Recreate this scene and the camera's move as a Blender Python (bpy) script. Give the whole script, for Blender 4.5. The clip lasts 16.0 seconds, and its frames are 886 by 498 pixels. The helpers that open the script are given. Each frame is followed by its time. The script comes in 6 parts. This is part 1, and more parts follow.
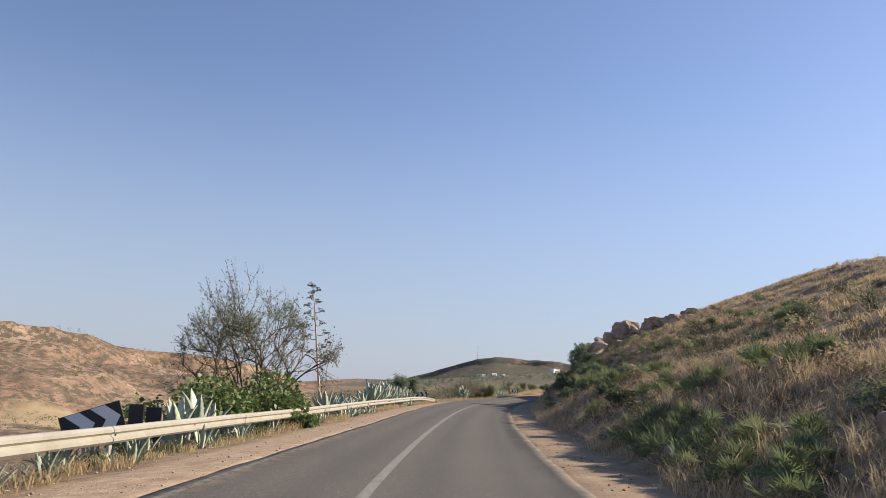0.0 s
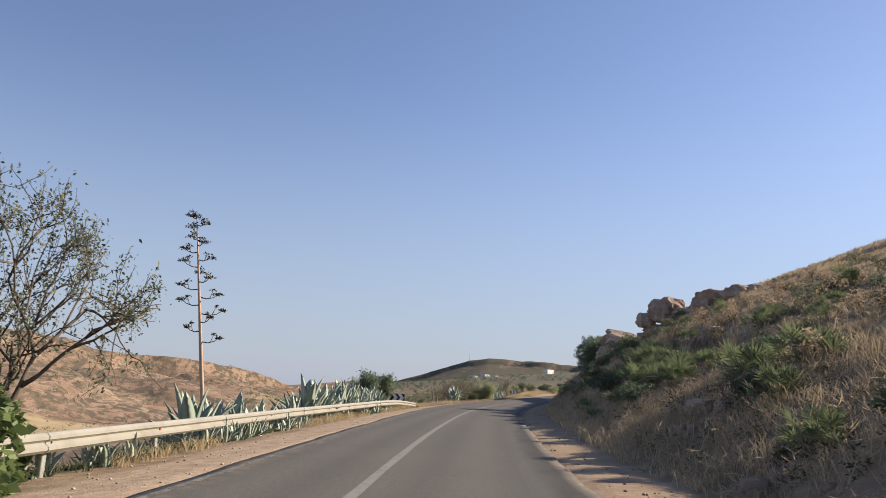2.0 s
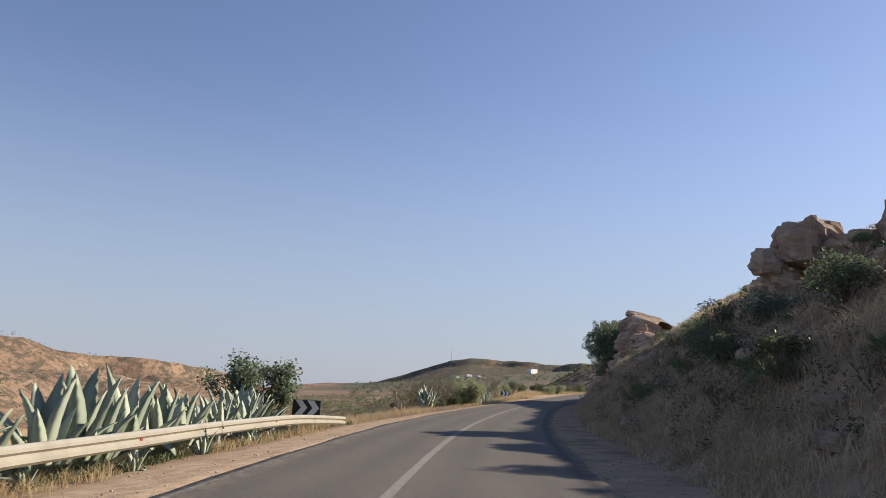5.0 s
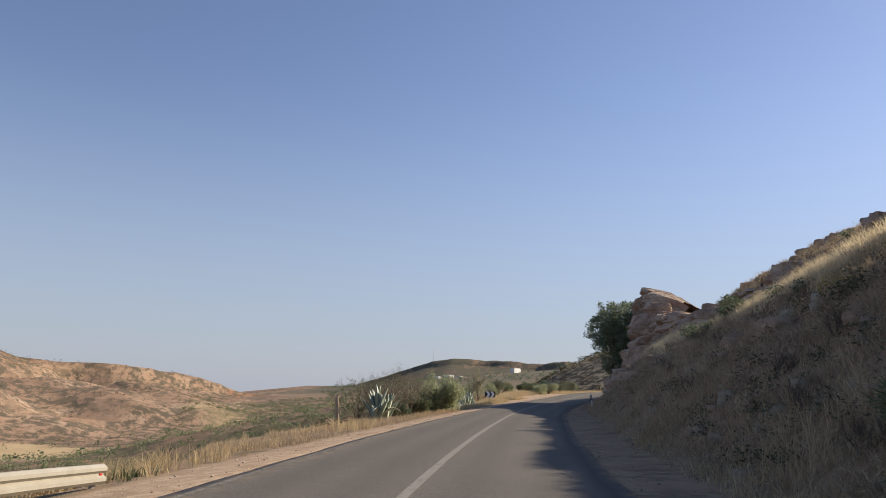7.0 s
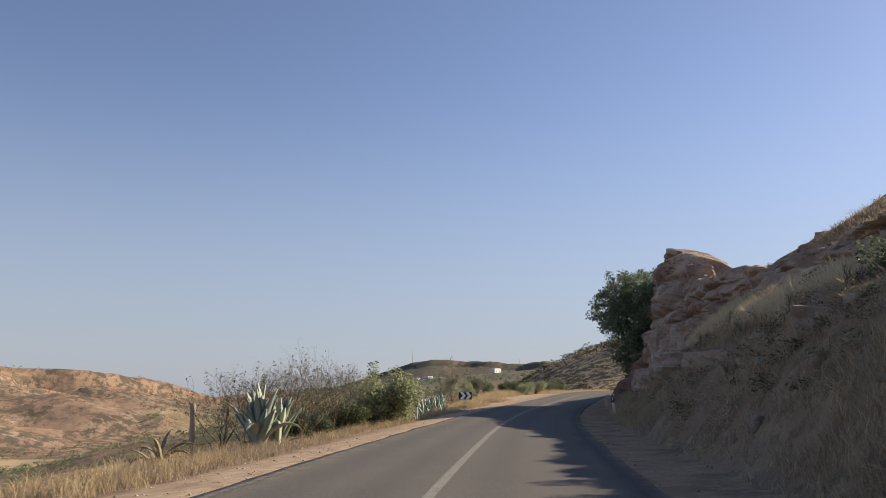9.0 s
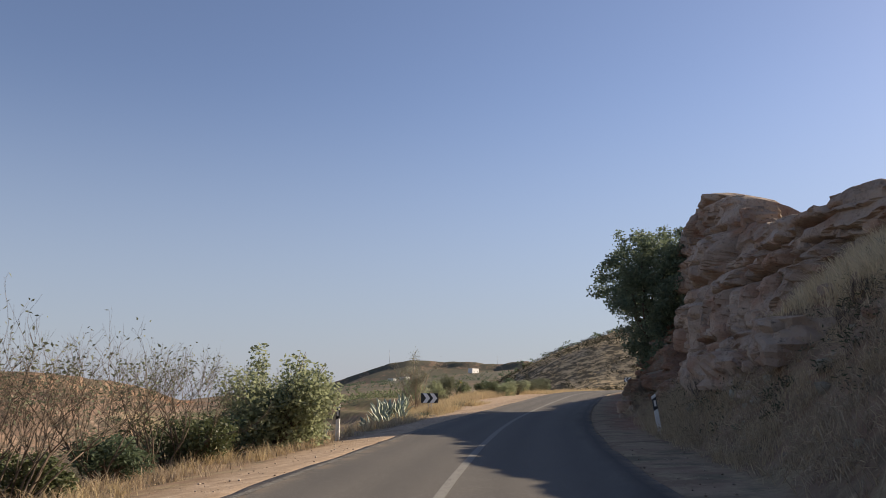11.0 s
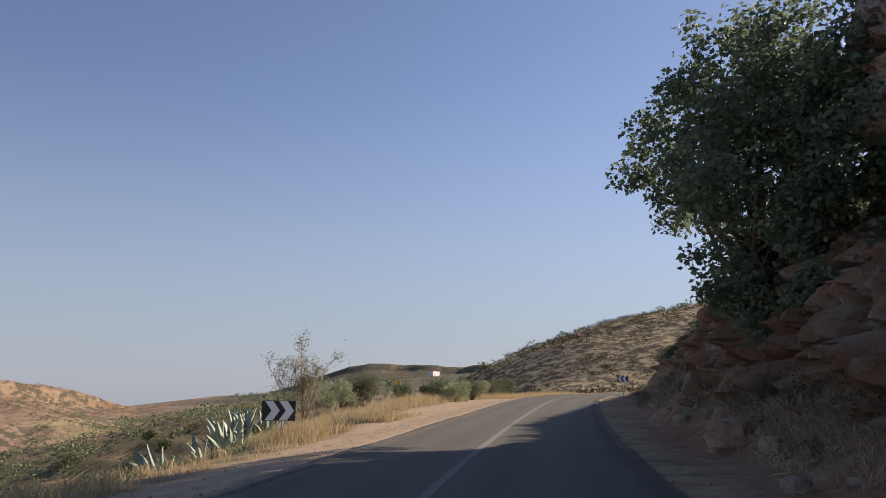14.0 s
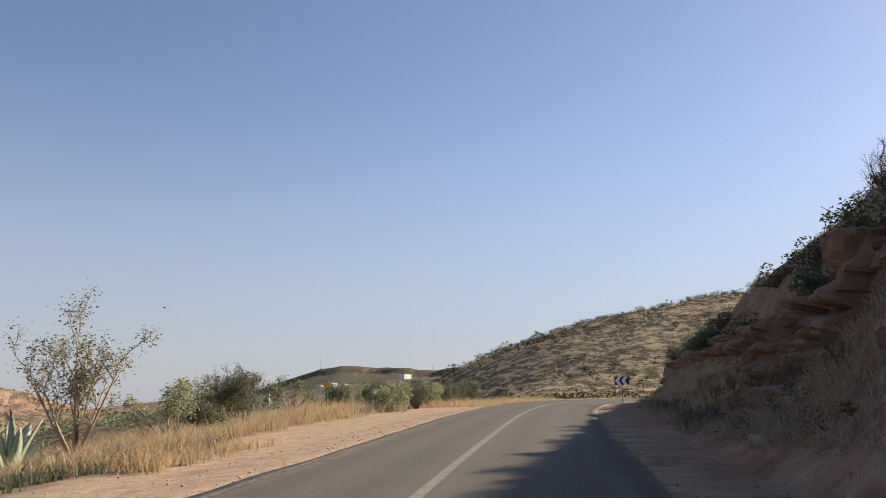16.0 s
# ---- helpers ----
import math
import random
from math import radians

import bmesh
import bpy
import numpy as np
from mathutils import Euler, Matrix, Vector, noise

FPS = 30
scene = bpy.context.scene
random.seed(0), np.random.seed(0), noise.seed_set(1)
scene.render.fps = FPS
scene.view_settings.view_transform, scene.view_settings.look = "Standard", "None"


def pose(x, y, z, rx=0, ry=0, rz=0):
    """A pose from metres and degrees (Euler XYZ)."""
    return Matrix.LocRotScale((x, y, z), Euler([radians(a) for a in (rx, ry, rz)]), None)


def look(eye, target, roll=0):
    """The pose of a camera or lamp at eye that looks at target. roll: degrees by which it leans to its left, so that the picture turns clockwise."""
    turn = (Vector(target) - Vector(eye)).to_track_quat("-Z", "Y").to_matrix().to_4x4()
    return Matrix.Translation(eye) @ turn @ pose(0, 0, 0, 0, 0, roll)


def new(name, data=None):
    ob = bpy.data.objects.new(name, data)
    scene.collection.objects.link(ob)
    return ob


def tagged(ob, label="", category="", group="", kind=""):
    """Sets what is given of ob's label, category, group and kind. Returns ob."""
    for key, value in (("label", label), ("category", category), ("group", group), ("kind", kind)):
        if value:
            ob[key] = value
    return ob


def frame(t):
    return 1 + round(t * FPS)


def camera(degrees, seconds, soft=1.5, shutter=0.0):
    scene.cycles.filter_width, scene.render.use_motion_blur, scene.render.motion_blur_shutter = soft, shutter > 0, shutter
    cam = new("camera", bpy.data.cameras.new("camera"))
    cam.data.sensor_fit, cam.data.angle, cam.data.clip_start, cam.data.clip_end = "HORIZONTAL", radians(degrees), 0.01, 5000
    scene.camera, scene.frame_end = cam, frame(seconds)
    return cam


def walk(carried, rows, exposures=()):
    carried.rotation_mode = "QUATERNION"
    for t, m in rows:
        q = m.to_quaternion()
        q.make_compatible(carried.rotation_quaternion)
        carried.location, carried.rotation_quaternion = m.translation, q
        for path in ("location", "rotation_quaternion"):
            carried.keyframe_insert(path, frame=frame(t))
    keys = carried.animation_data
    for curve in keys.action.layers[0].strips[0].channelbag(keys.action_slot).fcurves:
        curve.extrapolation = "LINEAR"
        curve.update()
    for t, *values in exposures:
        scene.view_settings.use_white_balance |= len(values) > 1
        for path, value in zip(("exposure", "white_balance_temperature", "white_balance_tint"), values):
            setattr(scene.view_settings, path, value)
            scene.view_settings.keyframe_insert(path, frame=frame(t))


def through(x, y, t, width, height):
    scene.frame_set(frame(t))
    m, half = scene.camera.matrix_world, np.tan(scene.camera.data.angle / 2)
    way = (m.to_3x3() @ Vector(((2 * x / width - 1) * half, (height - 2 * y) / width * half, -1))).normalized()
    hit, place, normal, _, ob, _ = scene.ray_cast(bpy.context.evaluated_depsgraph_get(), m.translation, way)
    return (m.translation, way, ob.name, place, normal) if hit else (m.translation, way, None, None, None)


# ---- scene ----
cam = camera(60.0, 16.0, soft=0.7, shutter=0.1)

# seconds, eye, target, roll
PATH = [
    (0, (0.000, 0.000, 1.320), (1.475, 19.649, 4.748), 3.56),
    (0.5, (0.478, 4.191, 1.266), (2.003, 23.833, 4.710), 3.44),
    (1, (1.113, 9.050, 1.189), (2.692, 28.683, 4.659), 3.30),
    (1.5, (1.594, 13.129, 1.135), (3.219, 32.756, 4.617), 3.16),
    (2, (2.251, 18.132, 1.089), (3.941, 37.752, 4.585), 3.08),
    (2.5, (2.764, 22.235, 1.062), (4.507, 41.849, 4.562), 2.99),
    (3, (3.464, 27.240, 1.024), (5.276, 46.845, 4.539), 2.94),
    (5.5, (6.648, 48.742, 1.063), (8.938, 68.292, 4.606), 2.42),
    (6, (7.514, 53.532, 1.042), (9.933, 73.061, 4.613), 2.02),
    (6.5, (8.229, 57.420, 1.056), (10.768, 76.934, 4.627), 1.87),
    (7, (9.260, 62.112, 1.056), (11.919, 81.609, 4.634), 1.68),
    (7.5, (10.113, 66.034, 1.033), (12.887, 85.514, 4.617), 1.48),
    (8, (11.221, 70.937, 1.026), (14.133, 90.396, 4.615), 1.21),
    (8.5, (12.181, 74.927, 1.001), (15.202, 94.369, 4.595), 1.00),
    (9, (13.347, 80.049, 0.990), (16.545, 99.456, 4.618), 0.79),
    (11.5, (18.153, 97.832, 1.014), (22.056, 117.104, 4.669), 0.48),
    (12, (19.465, 102.026, 1.004), (23.519, 121.265, 4.667), 0.57),
    (12.5, (20.470, 105.340, 1.011), (24.665, 124.545, 4.694), 0.40),
    (13, (21.865, 109.588, 1.035), (26.242, 128.747, 4.743), 0.28),
    (13.5, (23.056, 113.100, 1.072), (27.580, 132.222, 4.796), 0.25),
    (14, (24.653, 117.555, 1.077), (29.346, 136.632, 4.826), 0.18),
    (14.5, (25.988, 121.174, 1.107), (30.828, 140.208, 4.883), -0.00),
    (15, (27.765, 125.461, 1.238), (32.766, 144.452, 5.022), 0.24),
    (15.5, (29.286, 129.259, 1.272), (34.415, 148.214, 5.072), 0.44),
    (16, (31.234, 133.906, 1.320), (36.539, 152.805, 5.153), 0.43),
]
walk(cam, [(t, look(eye, target, roll)) for t, eye, target, roll in PATH],
     [(0, 0.66, 6850, 11), (3, 0.59, 6880, 11), (6, 0.52, 7000, 11), (9, 0.47, 7200, 11.5),
      (11.5, 0.40, 7300, 12), (12.5, 0.40, 7350, 12), (14, 0.39, 7200, 12), (15, 0.48, 7350, 11.5), (16, 0.60, 7550, 11.5)])

# ---------------------------------------------------------------- light
SUN_WAY = Vector((0.95, 0.30, 0.555)).normalized()          # towards the sun: over the hill on the right
SUN_UP = math.asin(SUN_WAY.z)
SUN_TURN = math.atan2(SUN_WAY.x, SUN_WAY.y)

world = bpy.data.worlds.new("sky")
scene.world = world
world.use_nodes = True
wn, wl = world.node_tree.nodes, world.node_tree.links
sky = wn.new("ShaderNodeTexSky")
sky.sky_type, sky.sun_disc = "NISHITA", False
sky.sun_elevation, sky.sun_rotation = SUN_UP, SUN_TURN
sky.altitude, sky.air_density, sky.dust_density, sky.ozone_density = 300, 1.0, 0.35, 3.0
wn["Background"].inputs["Strength"].default_value = 0.092
cast = wn.new("ShaderNodeMix")                               # the lens's slightly violet rendering of the clear sky
cast.data_type, cast.blend_type = "RGBA", "MULTIPLY"
cast.inputs[0].default_value, cast.inputs[7].default_value = 1.0, (1.08, 1.0, 1.08, 1)
wl.new(sky.outputs["Color"], cast.inputs[6])
# pale summer haze towards the horizon, all round
way = wn.new("ShaderNodeTexCoord")
axis = wn.new("ShaderNodeSeparateXYZ")
wl.new(way.outputs["Generated"], axis.inputs[0])
low = wn.new("ShaderNodeMapRange")
low.interpolation_type = "SMOOTHSTEP"
low.inputs["From Min"].default_value, low.inputs["From Max"].default_value = 0.40, -0.04
low.inputs["To Min"].default_value, low.inputs["To Max"].default_value = 0.0, 0.85
wl.new(axis.outputs["Z"], low.inputs["Value"])
haze = wn.new("ShaderNodeMix")
haze.data_type = "RGBA"
haze.inputs[7].default_value = (2.75, 3.35, 4.5, 1)
wl.new(low.outputs["Result"], haze.inputs[0])
wl.new(cast.outputs[2], haze.inputs[6])
wl.new(haze.outputs[2], wn["Background"].inputs["Color"])

sun = new("sun", bpy.data.lights.new("sun", "SUN"))
sun.data.energy, sun.data.angle, sun.data.color = 5.0, radians(0.6), (1.0, 0.90, 0.76)
sun.matrix_world = look(SUN_WAY * 50, (0, 0, 0))

# ---------------------------------------------------------------- materials
class Mat:
    """A node material with a few short ways to add nodes."""

    def __init__(self, name, rough=0.8, metal=0.0, spec=0.3):
        self.m = bpy.data.materials.new(name)
        self.m.use_nodes = True
        self.t = self.m.node_tree
        self.b = self.t.nodes["Principled BSDF"]
        self.b.inputs["Roughness"].default_value = rough
        self.b.inputs["Metallic"].default_value = metal
        self.b.inputs["Specular IOR Level"].default_value = spec

    def n(self, kind, **inputs):
        node = self.t.nodes.new("ShaderNode" + kind)
        for key, v in inputs.items():
            self.put(node, key, v)
        return node

    def put(self, node, key, v):
        sock = node.inputs[int(key[1:])] if key[0] == "i" and key[1:].isdigit() else node.inputs[key.replace("_", " ")]
        if isinstance(v, bpy.types.NodeSocket):
            self.t.links.new(v, sock)
        else:
            sock.default_value = v

    def pos(self):
        return self.n("NewGeometry").outputs["Position"]

    def obj(self):
        return self.n("TexCoord").outputs["Object"]

    def noise(self, scale, detail=4.0, rough=0.6, at=None, stretch=None):
        at = at or self.pos()
        if stretch:
            at = self.n("Mapping", Vector=at, Scale=stretch).outputs[0]
        return self.n("TexNoise", Vector=at, Scale=scale, Detail=detail, Roughness=rough).outputs["Fac"]

    def voronoi(self, scale, at=None, out="Distance"):
        return self.n("TexVoronoi", Vector=at or self.pos(), Scale=scale).outputs[out]

    def ramp(self, fac, *stops):
        r = self.n("ValToRGB", Fac=fac)
        e = r.color_ramp.elements
        while len(e) < len(stops):
            e.new(0.5)
        for el, (p, c) in zip(e, stops):
            el.position = p
            el.color = (*c, 1) if len(c) == 3 else c
        return r.outputs["Color"]

    def band(self, fac, lo, hi):
        m = self.n("MapRange", Value=fac)
        m.inputs["From Min"].default_value, m.inputs["From Max"].default_value = lo, hi
        return m.outputs["Result"]

    def mix(self, fac, a, b, how="MIX"):
        m = self.n("Mix")
        m.data_type, m.blend_type = "RGBA", how
        for i, v in ((0, fac), (6, a), (7, b)):
            if isinstance(v, bpy.types.NodeSocket):
                self.t.links.new(v, m.inputs[i])
            elif i == 0:
                m.inputs[0].default_value = v
            else:
                m.inputs[i].default_value = (*v, 1)
        return m.outputs[2]

    def math(self, how, a, b=0.0):
        m = self.n("Math")
        m.operation = how
        self.put(m, "i0", a)
        self.put(m, "i1", b)
        return m.outputs[0]

    def random(self):
        return self.n("ObjectInfo").outputs["Random"]

    def island(self):
        return self.n("NewGeometry").outputs["Random Per Island"]

    def attr(self, name):
        a = self.n("Attribute")
        a.attribute_name = name
        s = self.n("SeparateColor", Color=a.outputs["Color"])
        return s.outputs

    def done(self, colour, bump=None, strength=0.4, distance=0.05, rough=None):
        self.put(self.b, "Base_Color", colour if isinstance(colour, bpy.types.NodeSocket) else (*colour, 1))
        if bump is not None:
            bn = self.n("Bump", Strength=strength, Distance=distance, Height=bump)
            self.t.links.new(bn.outputs[0], self.b.inputs["Normal"])
        if rough is not None:
            self.put(self.b, "Roughness", rough)
        return self.m


def make_ground():
    k = Mat("dry_ground", rough=0.95, spec=0.1)
    zr, zg, zb = k.attr("zones")[:3]
    big, mid, fine = k.noise(0.045, 5), k.noise(0.6, 6), k.noise(9.0, 5)
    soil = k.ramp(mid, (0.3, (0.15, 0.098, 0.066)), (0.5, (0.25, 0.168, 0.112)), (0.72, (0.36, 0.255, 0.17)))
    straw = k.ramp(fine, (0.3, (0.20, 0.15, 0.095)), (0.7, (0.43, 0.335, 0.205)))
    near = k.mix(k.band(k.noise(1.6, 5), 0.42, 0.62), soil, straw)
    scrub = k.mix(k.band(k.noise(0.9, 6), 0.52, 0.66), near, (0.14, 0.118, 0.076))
    # far hillsides: ochre soil, dark scrub in spots, paler bare patches
    spots = k.noise(0.16, 8, 0.72)
    veg = k.noise(0.012, 6, 0.65)
    bare = k.ramp(k.noise(0.022, 9, 0.74), (0.36, (0.22, 0.145, 0.10)), (0.46, (0.30, 0.198, 0.135)), (0.56, (0.36, 0.245, 0.168)), (0.68, (0.52, 0.39, 0.28)))
    bare = k.mix(k.band(k.noise(0.018, 5, 0.6, stretch=(1.0, 1.0, 3.0)), 0.62, 0.67), bare, (0.36, 0.175, 0.10))
    steep = k.n("SeparateXYZ", Vector=k.n("NewGeometry").outputs["Normal"]).outputs["Z"]
    bare = k.mix(k.math("MULTIPLY", k.band(steep, 0.93, 0.78), k.band(k.noise(0.09, 7, 0.7, stretch=(1.0, 1.0, 3.0)), 0.35, 0.6)), bare, (0.46, 0.31, 0.195))
    ledge = k.noise(0.13, 7, 0.7, stretch=(0.5, 0.5, 5.0))
    bare = k.mix(k.math("MULTIPLY", k.band(ledge, 0.60, 0.68), 0.7), bare, (0.50, 0.39, 0.28))
    dots = k.mix(k.math("MULTIPLY", k.math("MULTIPLY", k.band(spots, 0.45, 0.53), 0.9), k.band(veg, 0.36, 0.47)), bare, (0.118, 0.10, 0.072))
    fr, fg, fb = k.attr("fields")[:3]
    dots = k.mix(k.math("MULTIPLY", fb, k.band(k.noise(0.03, 8, 0.75), 0.36, 0.50)), dots, (0.125, 0.117, 0.085))
    dots = k.mix(fr, dots, k.ramp(k.noise(0.12, 5), (0.3, (0.38, 0.285, 0.165)), (0.7, (0.48, 0.37, 0.22))))
    dots = k.mix(k.math("MULTIPLY", fg, k.band(k.noise(0.2, 6, 0.7), 0.40, 0.54)), dots, (0.115, 0.118, 0.062))
    hill = k.mix(k.band(zb, 0.5, 1.0), dots, k.mix(k.band(k.noise(0.26, 9, 0.80, stretch=(1.0, 1.0, 2.2)), 0.44, 0.53), (0.42, 0.33, 0.205), (0.085, 0.072, 0.05)))
    c = k.mix(k.band(zb, 0.0, 0.35), scrub, hill)
    red = k.ramp(k.noise(1.3, 7, 0.7), (0.3, (0.14, 0.072, 0.046)), (0.5, (0.26, 0.135, 0.085)), (0.7, (0.36, 0.235, 0.165)))
    c = k.mix(zg, c, red)
    pebble = k.voronoi(26.0)
    sand = k.ramp(k.noise(3.0, 7, 0.65), (0.3, (0.30, 0.215, 0.145)), (0.55, (0.44, 0.325, 0.225)), (0.75, (0.53, 0.41, 0.30)))
    sand = k.mix(k.band(pebble, 0.12, 0.05), sand, (0.40, 0.35, 0.30))
    sand = k.mix(k.band(k.noise(0.8, 5), 0.55, 0.7), sand, (0.30, 0.21, 0.14))
    c = k.mix(zr, c, sand)
    h = k.math("ADD", k.math("MULTIPLY", fine, 0.4), k.math("ADD", mid, k.math("MULTIPLY", pebble, 0.15)))
    return k.done(c, h, 0.7, 0.06)


def make_asphalt():
    k = Mat("asphalt", rough=0.85, spec=0.18)
    zr, zg, zb = k.attr("zones")[:3]                          # red: wheel tracks, green: worn edges, blue: tar seal
    grain = k.noise(90.0, 3, 0.7)
    patch = k.noise(0.35, 5, 0.6)
    stone = k.voronoi(70.0, out="Color")
    base = k.ramp(patch, (0.3, (0.092, 0.081, 0.068)), (0.7, (0.125, 0.11, 0.092)))
    base = k.mix(0.35, base, k.mix(grain, (0.065, 0.06, 0.054), (0.21, 0.195, 0.175)))
    sep = k.n("SeparateColor", Color=stone).outputs[0]
    base = k.mix(k.band(sep, 0.86, 0.93), base, (0.20, 0.19, 0.17))
    base = k.mix(k.math("MULTIPLY", zr, 0.30), base, (0.055, 0.052, 0.05))
    crack = k.noise(0.7, 8, 0.75, stretch=(1.0, 0.25, 1.0))
    base = k.mix(k.math("MULTIPLY", k.band(crack, 0.66, 0.72), 0.35), base, (0.045, 0.043, 0.04))
    base = k.mix(k.math("MULTIPLY", zg, k.band(k.noise(2.2, 6), 0.42, 0.62)), base, (0.27, 0.205, 0.145))
    base = k.mix(k.math("MULTIPLY", zb, 0.75), base, (0.042, 0.04, 0.038))
    return k.done(base, k.math("ADD", grain, sep), 0.45, 0.006, rough=k.band(patch, -4.0, 1.4))


def make_paint(name, colour, wear=0.5):
    k = Mat(name, rough=0.95, spec=0.05)
    w = k.math("ADD", k.math("MULTIPLY", k.noise(7.0, 7, 0.75), 0.6), k.math("MULTIPLY", k.noise(45.0, 3), 0.4))
    c = k.mix(k.band(w, wear - 0.06, wear + 0.1), colour, (0.10, 0.094, 0.086))
    return k.done(c, w, 0.2, 0.003)


def make_rock(name="ochre_rock", warm=1.0, red=0.0):
    k = Mat(name, rough=0.92, spec=0.15)
    strata = k.noise(0.5, 7, 0.65, stretch=(0.8, 0.8, 1.1))
    blot = k.noise(2.4, 6, 0.7)
    c = k.ramp(strata, (0.28, (0.25 * warm, 0.185, 0.138)), (0.45, (0.42 * warm, 0.318, 0.24)), (0.6, (0.53 * warm, 0.415, 0.32)), (0.75, (0.60, 0.50, 0.40)))
    c = k.mix(k.band(blot, 0.55, 0.72), c, (0.21, 0.175, 0.145))
    c = k.mix(k.math("MULTIPLY", k.band(k.noise(0.8, 4), 0.5, 0.68), 0.55), c, (0.351, 0.155, 0.0837))
    c = k.mix(k.math("MULTIPLY", k.random(), 0.35), c, (0.30, 0.225, 0.165))
    if red:
        earth = k.ramp(k.noise(1.1, 7, 0.7), (0.32, (0.12, 0.06, 0.038)), (0.5, (0.25, 0.122, 0.07)), (0.68, (0.34, 0.205, 0.14)))
        c = k.mix(k.math("MULTIPLY", k.band(k.noise(0.55, 5, 0.65), 0.3, 0.52), red), c, earth)
    pits = k.noise(6.5, 8, 0.75)
    c = k.mix(k.math("MULTIPLY", k.band(pits, 0.44, 0.34), 0.7), c, (0.075, 0.056, 0.044))
    seam = k.noise(0.45, 6, 0.7, stretch=(1.0, 1.0, 1.3))
    thin = k.math("ABSOLUTE", k.math("SUBTRACT", seam, 0.5))
    c = k.mix(k.math("MULTIPLY", k.band(thin, 0.010, 0.0), 0.3), c, (0.07, 0.052, 0.04))
    h = k.math("ADD", k.math("MULTIPLY", pits, 0.55), k.math("ADD", strata, k.math("MULTIPLY", k.math("MINIMUM", thin, 0.02), 4.0)))
    return k.done(c, h, 1.0, 0.14)


def make_leaf(name, dark, light, rough=0.55, spec=0.35, through=0.25):
    k = Mat(name, rough=rough, spec=spec)
    f = k.math("ADD", k.math("MULTIPLY", k.island(), 0.7), k.math("MULTIPLY", k.noise(0.8, 3), 0.45))
    c = k.ramp(f, (0.15, dark), (0.8, light))
    k.put(k.b, "Base_Color", c)
    if through:
        tr = k.n("BsdfTranslucent", Color=k.mix(0.5, c, light))
        mx = k.n("MixShader", i0=through, i1=k.b.outputs[0], i2=tr.outputs[0])
        k.t.links.new(mx.outputs[0], k.t.nodes["Material Output"].inputs["Surface"])
    return k.m


def make_bark(name, a, b):
    k = Mat(name, rough=0.9, spec=0.15)
    f = k.noise(7.0, 6, 0.7, stretch=(1, 1, 0.2))
    return k.done(k.ramp(f, (0.3, a), (0.7, b)), f, 0.7, 0.02)


def make_metal_paint(name, colour, dirt, rough=0.5, metal=0.0, stain=0.6):
    k = Mat(name, rough=rough, metal=metal, spec=0.4)
    big, fine = k.noise(1.4, 6, 0.7), k.noise(22.0, 5, 0.7)
    c = k.mix(k.math("MULTIPLY", k.band(big, 0.45, 0.75), stain), colour, dirt)
    c = k.mix(k.math("MULTIPLY", k.band(fine, 0.58, 0.72), 0.45), c, dirt)
    return k.done(c, fine, 0.12, 0.004)


GROUND, ASPHALT = make_ground(), make_asphalt()
LINE_WHITE = make_paint("road_line_paint", (0.25, 0.24, 0.218), 0.56)
EDGE_WHITE = make_paint("edge_line_paint", (0.26, 0.245, 0.215), 0.46)
ROCK, RED_ROCK, CLOD = make_rock(), make_rock("red_rock", 0.85, 0.85), make_rock("earth_clod", 0.86)
STRAW = make_leaf("dry_straw", (0.27, 0.195, 0.11), (0.61, 0.485, 0.295), 0.8, 0.1, 0.4)
PALE_STRAW = make_leaf("pale_straw", (0.48, 0.38, 0.235), (0.80, 0.68, 0.46), 0.8, 0.1, 0.4)
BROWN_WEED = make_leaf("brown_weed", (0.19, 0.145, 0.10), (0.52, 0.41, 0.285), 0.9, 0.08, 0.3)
BUSH_LEAF = make_leaf("bush_leaf", (0.13, 0.15, 0.08), (0.38, 0.415, 0.25), 0.6, 0.3, 0.5)
GROVE_LEAF = make_leaf("grove_leaf", (0.095, 0.115, 0.06), (0.24, 0.27, 0.145), 0.7, 0.2, 0.25)
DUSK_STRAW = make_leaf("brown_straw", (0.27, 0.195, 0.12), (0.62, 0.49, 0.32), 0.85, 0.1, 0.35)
OLIVE_LEAF = make_leaf("olive_leaf", (0.045, 0.06, 0.025), (0.14, 0.165, 0.075))
FIG_LEAF = make_leaf("fig_leaf", (0.05, 0.08, 0.03), (0.19, 0.25, 0.09))
DARK_LEAF = make_leaf("dark_leaf", (0.05, 0.08, 0.05), (0.14, 0.185, 0.11), 0.65, 0.25, 0.35)
TREE_LEAF = make_leaf("tree_leaf", (0.085, 0.12, 0.08), (0.22, 0.27, 0.17), 0.6, 0.3, 0.4)
HILL_SCRUB = make_leaf("hill_scrub", (0.028, 0.027, 0.017), (0.085, 0.078, 0.046), 0.9, 0.1, 0.1)
SCRUB_LEAF = make_leaf("scrub_leaf", (0.045, 0.05, 0.028), (0.13, 0.13, 0.075), 0.8, 0.15)
PALM_LEAF = make_leaf("palm_leaf", (0.055, 0.08, 0.038), (0.19, 0.225, 0.115), 0.75, 0.15, 0.35)
GREY_LEAF = make_leaf("grey_leaf", (0.08, 0.095, 0.06), (0.22, 0.235, 0.15), 0.7, 0.2)
TWIG = make_bark("twig", (0.10, 0.075, 0.055), (0.22, 0.175, 0.135))
BARK = make_bark("bark", (0.085, 0.062, 0.045), (0.20, 0.155, 0.115))
STALK_WOOD = make_bark("stalk_wood", (0.40, 0.26, 0.17), (0.68, 0.48, 0.34))
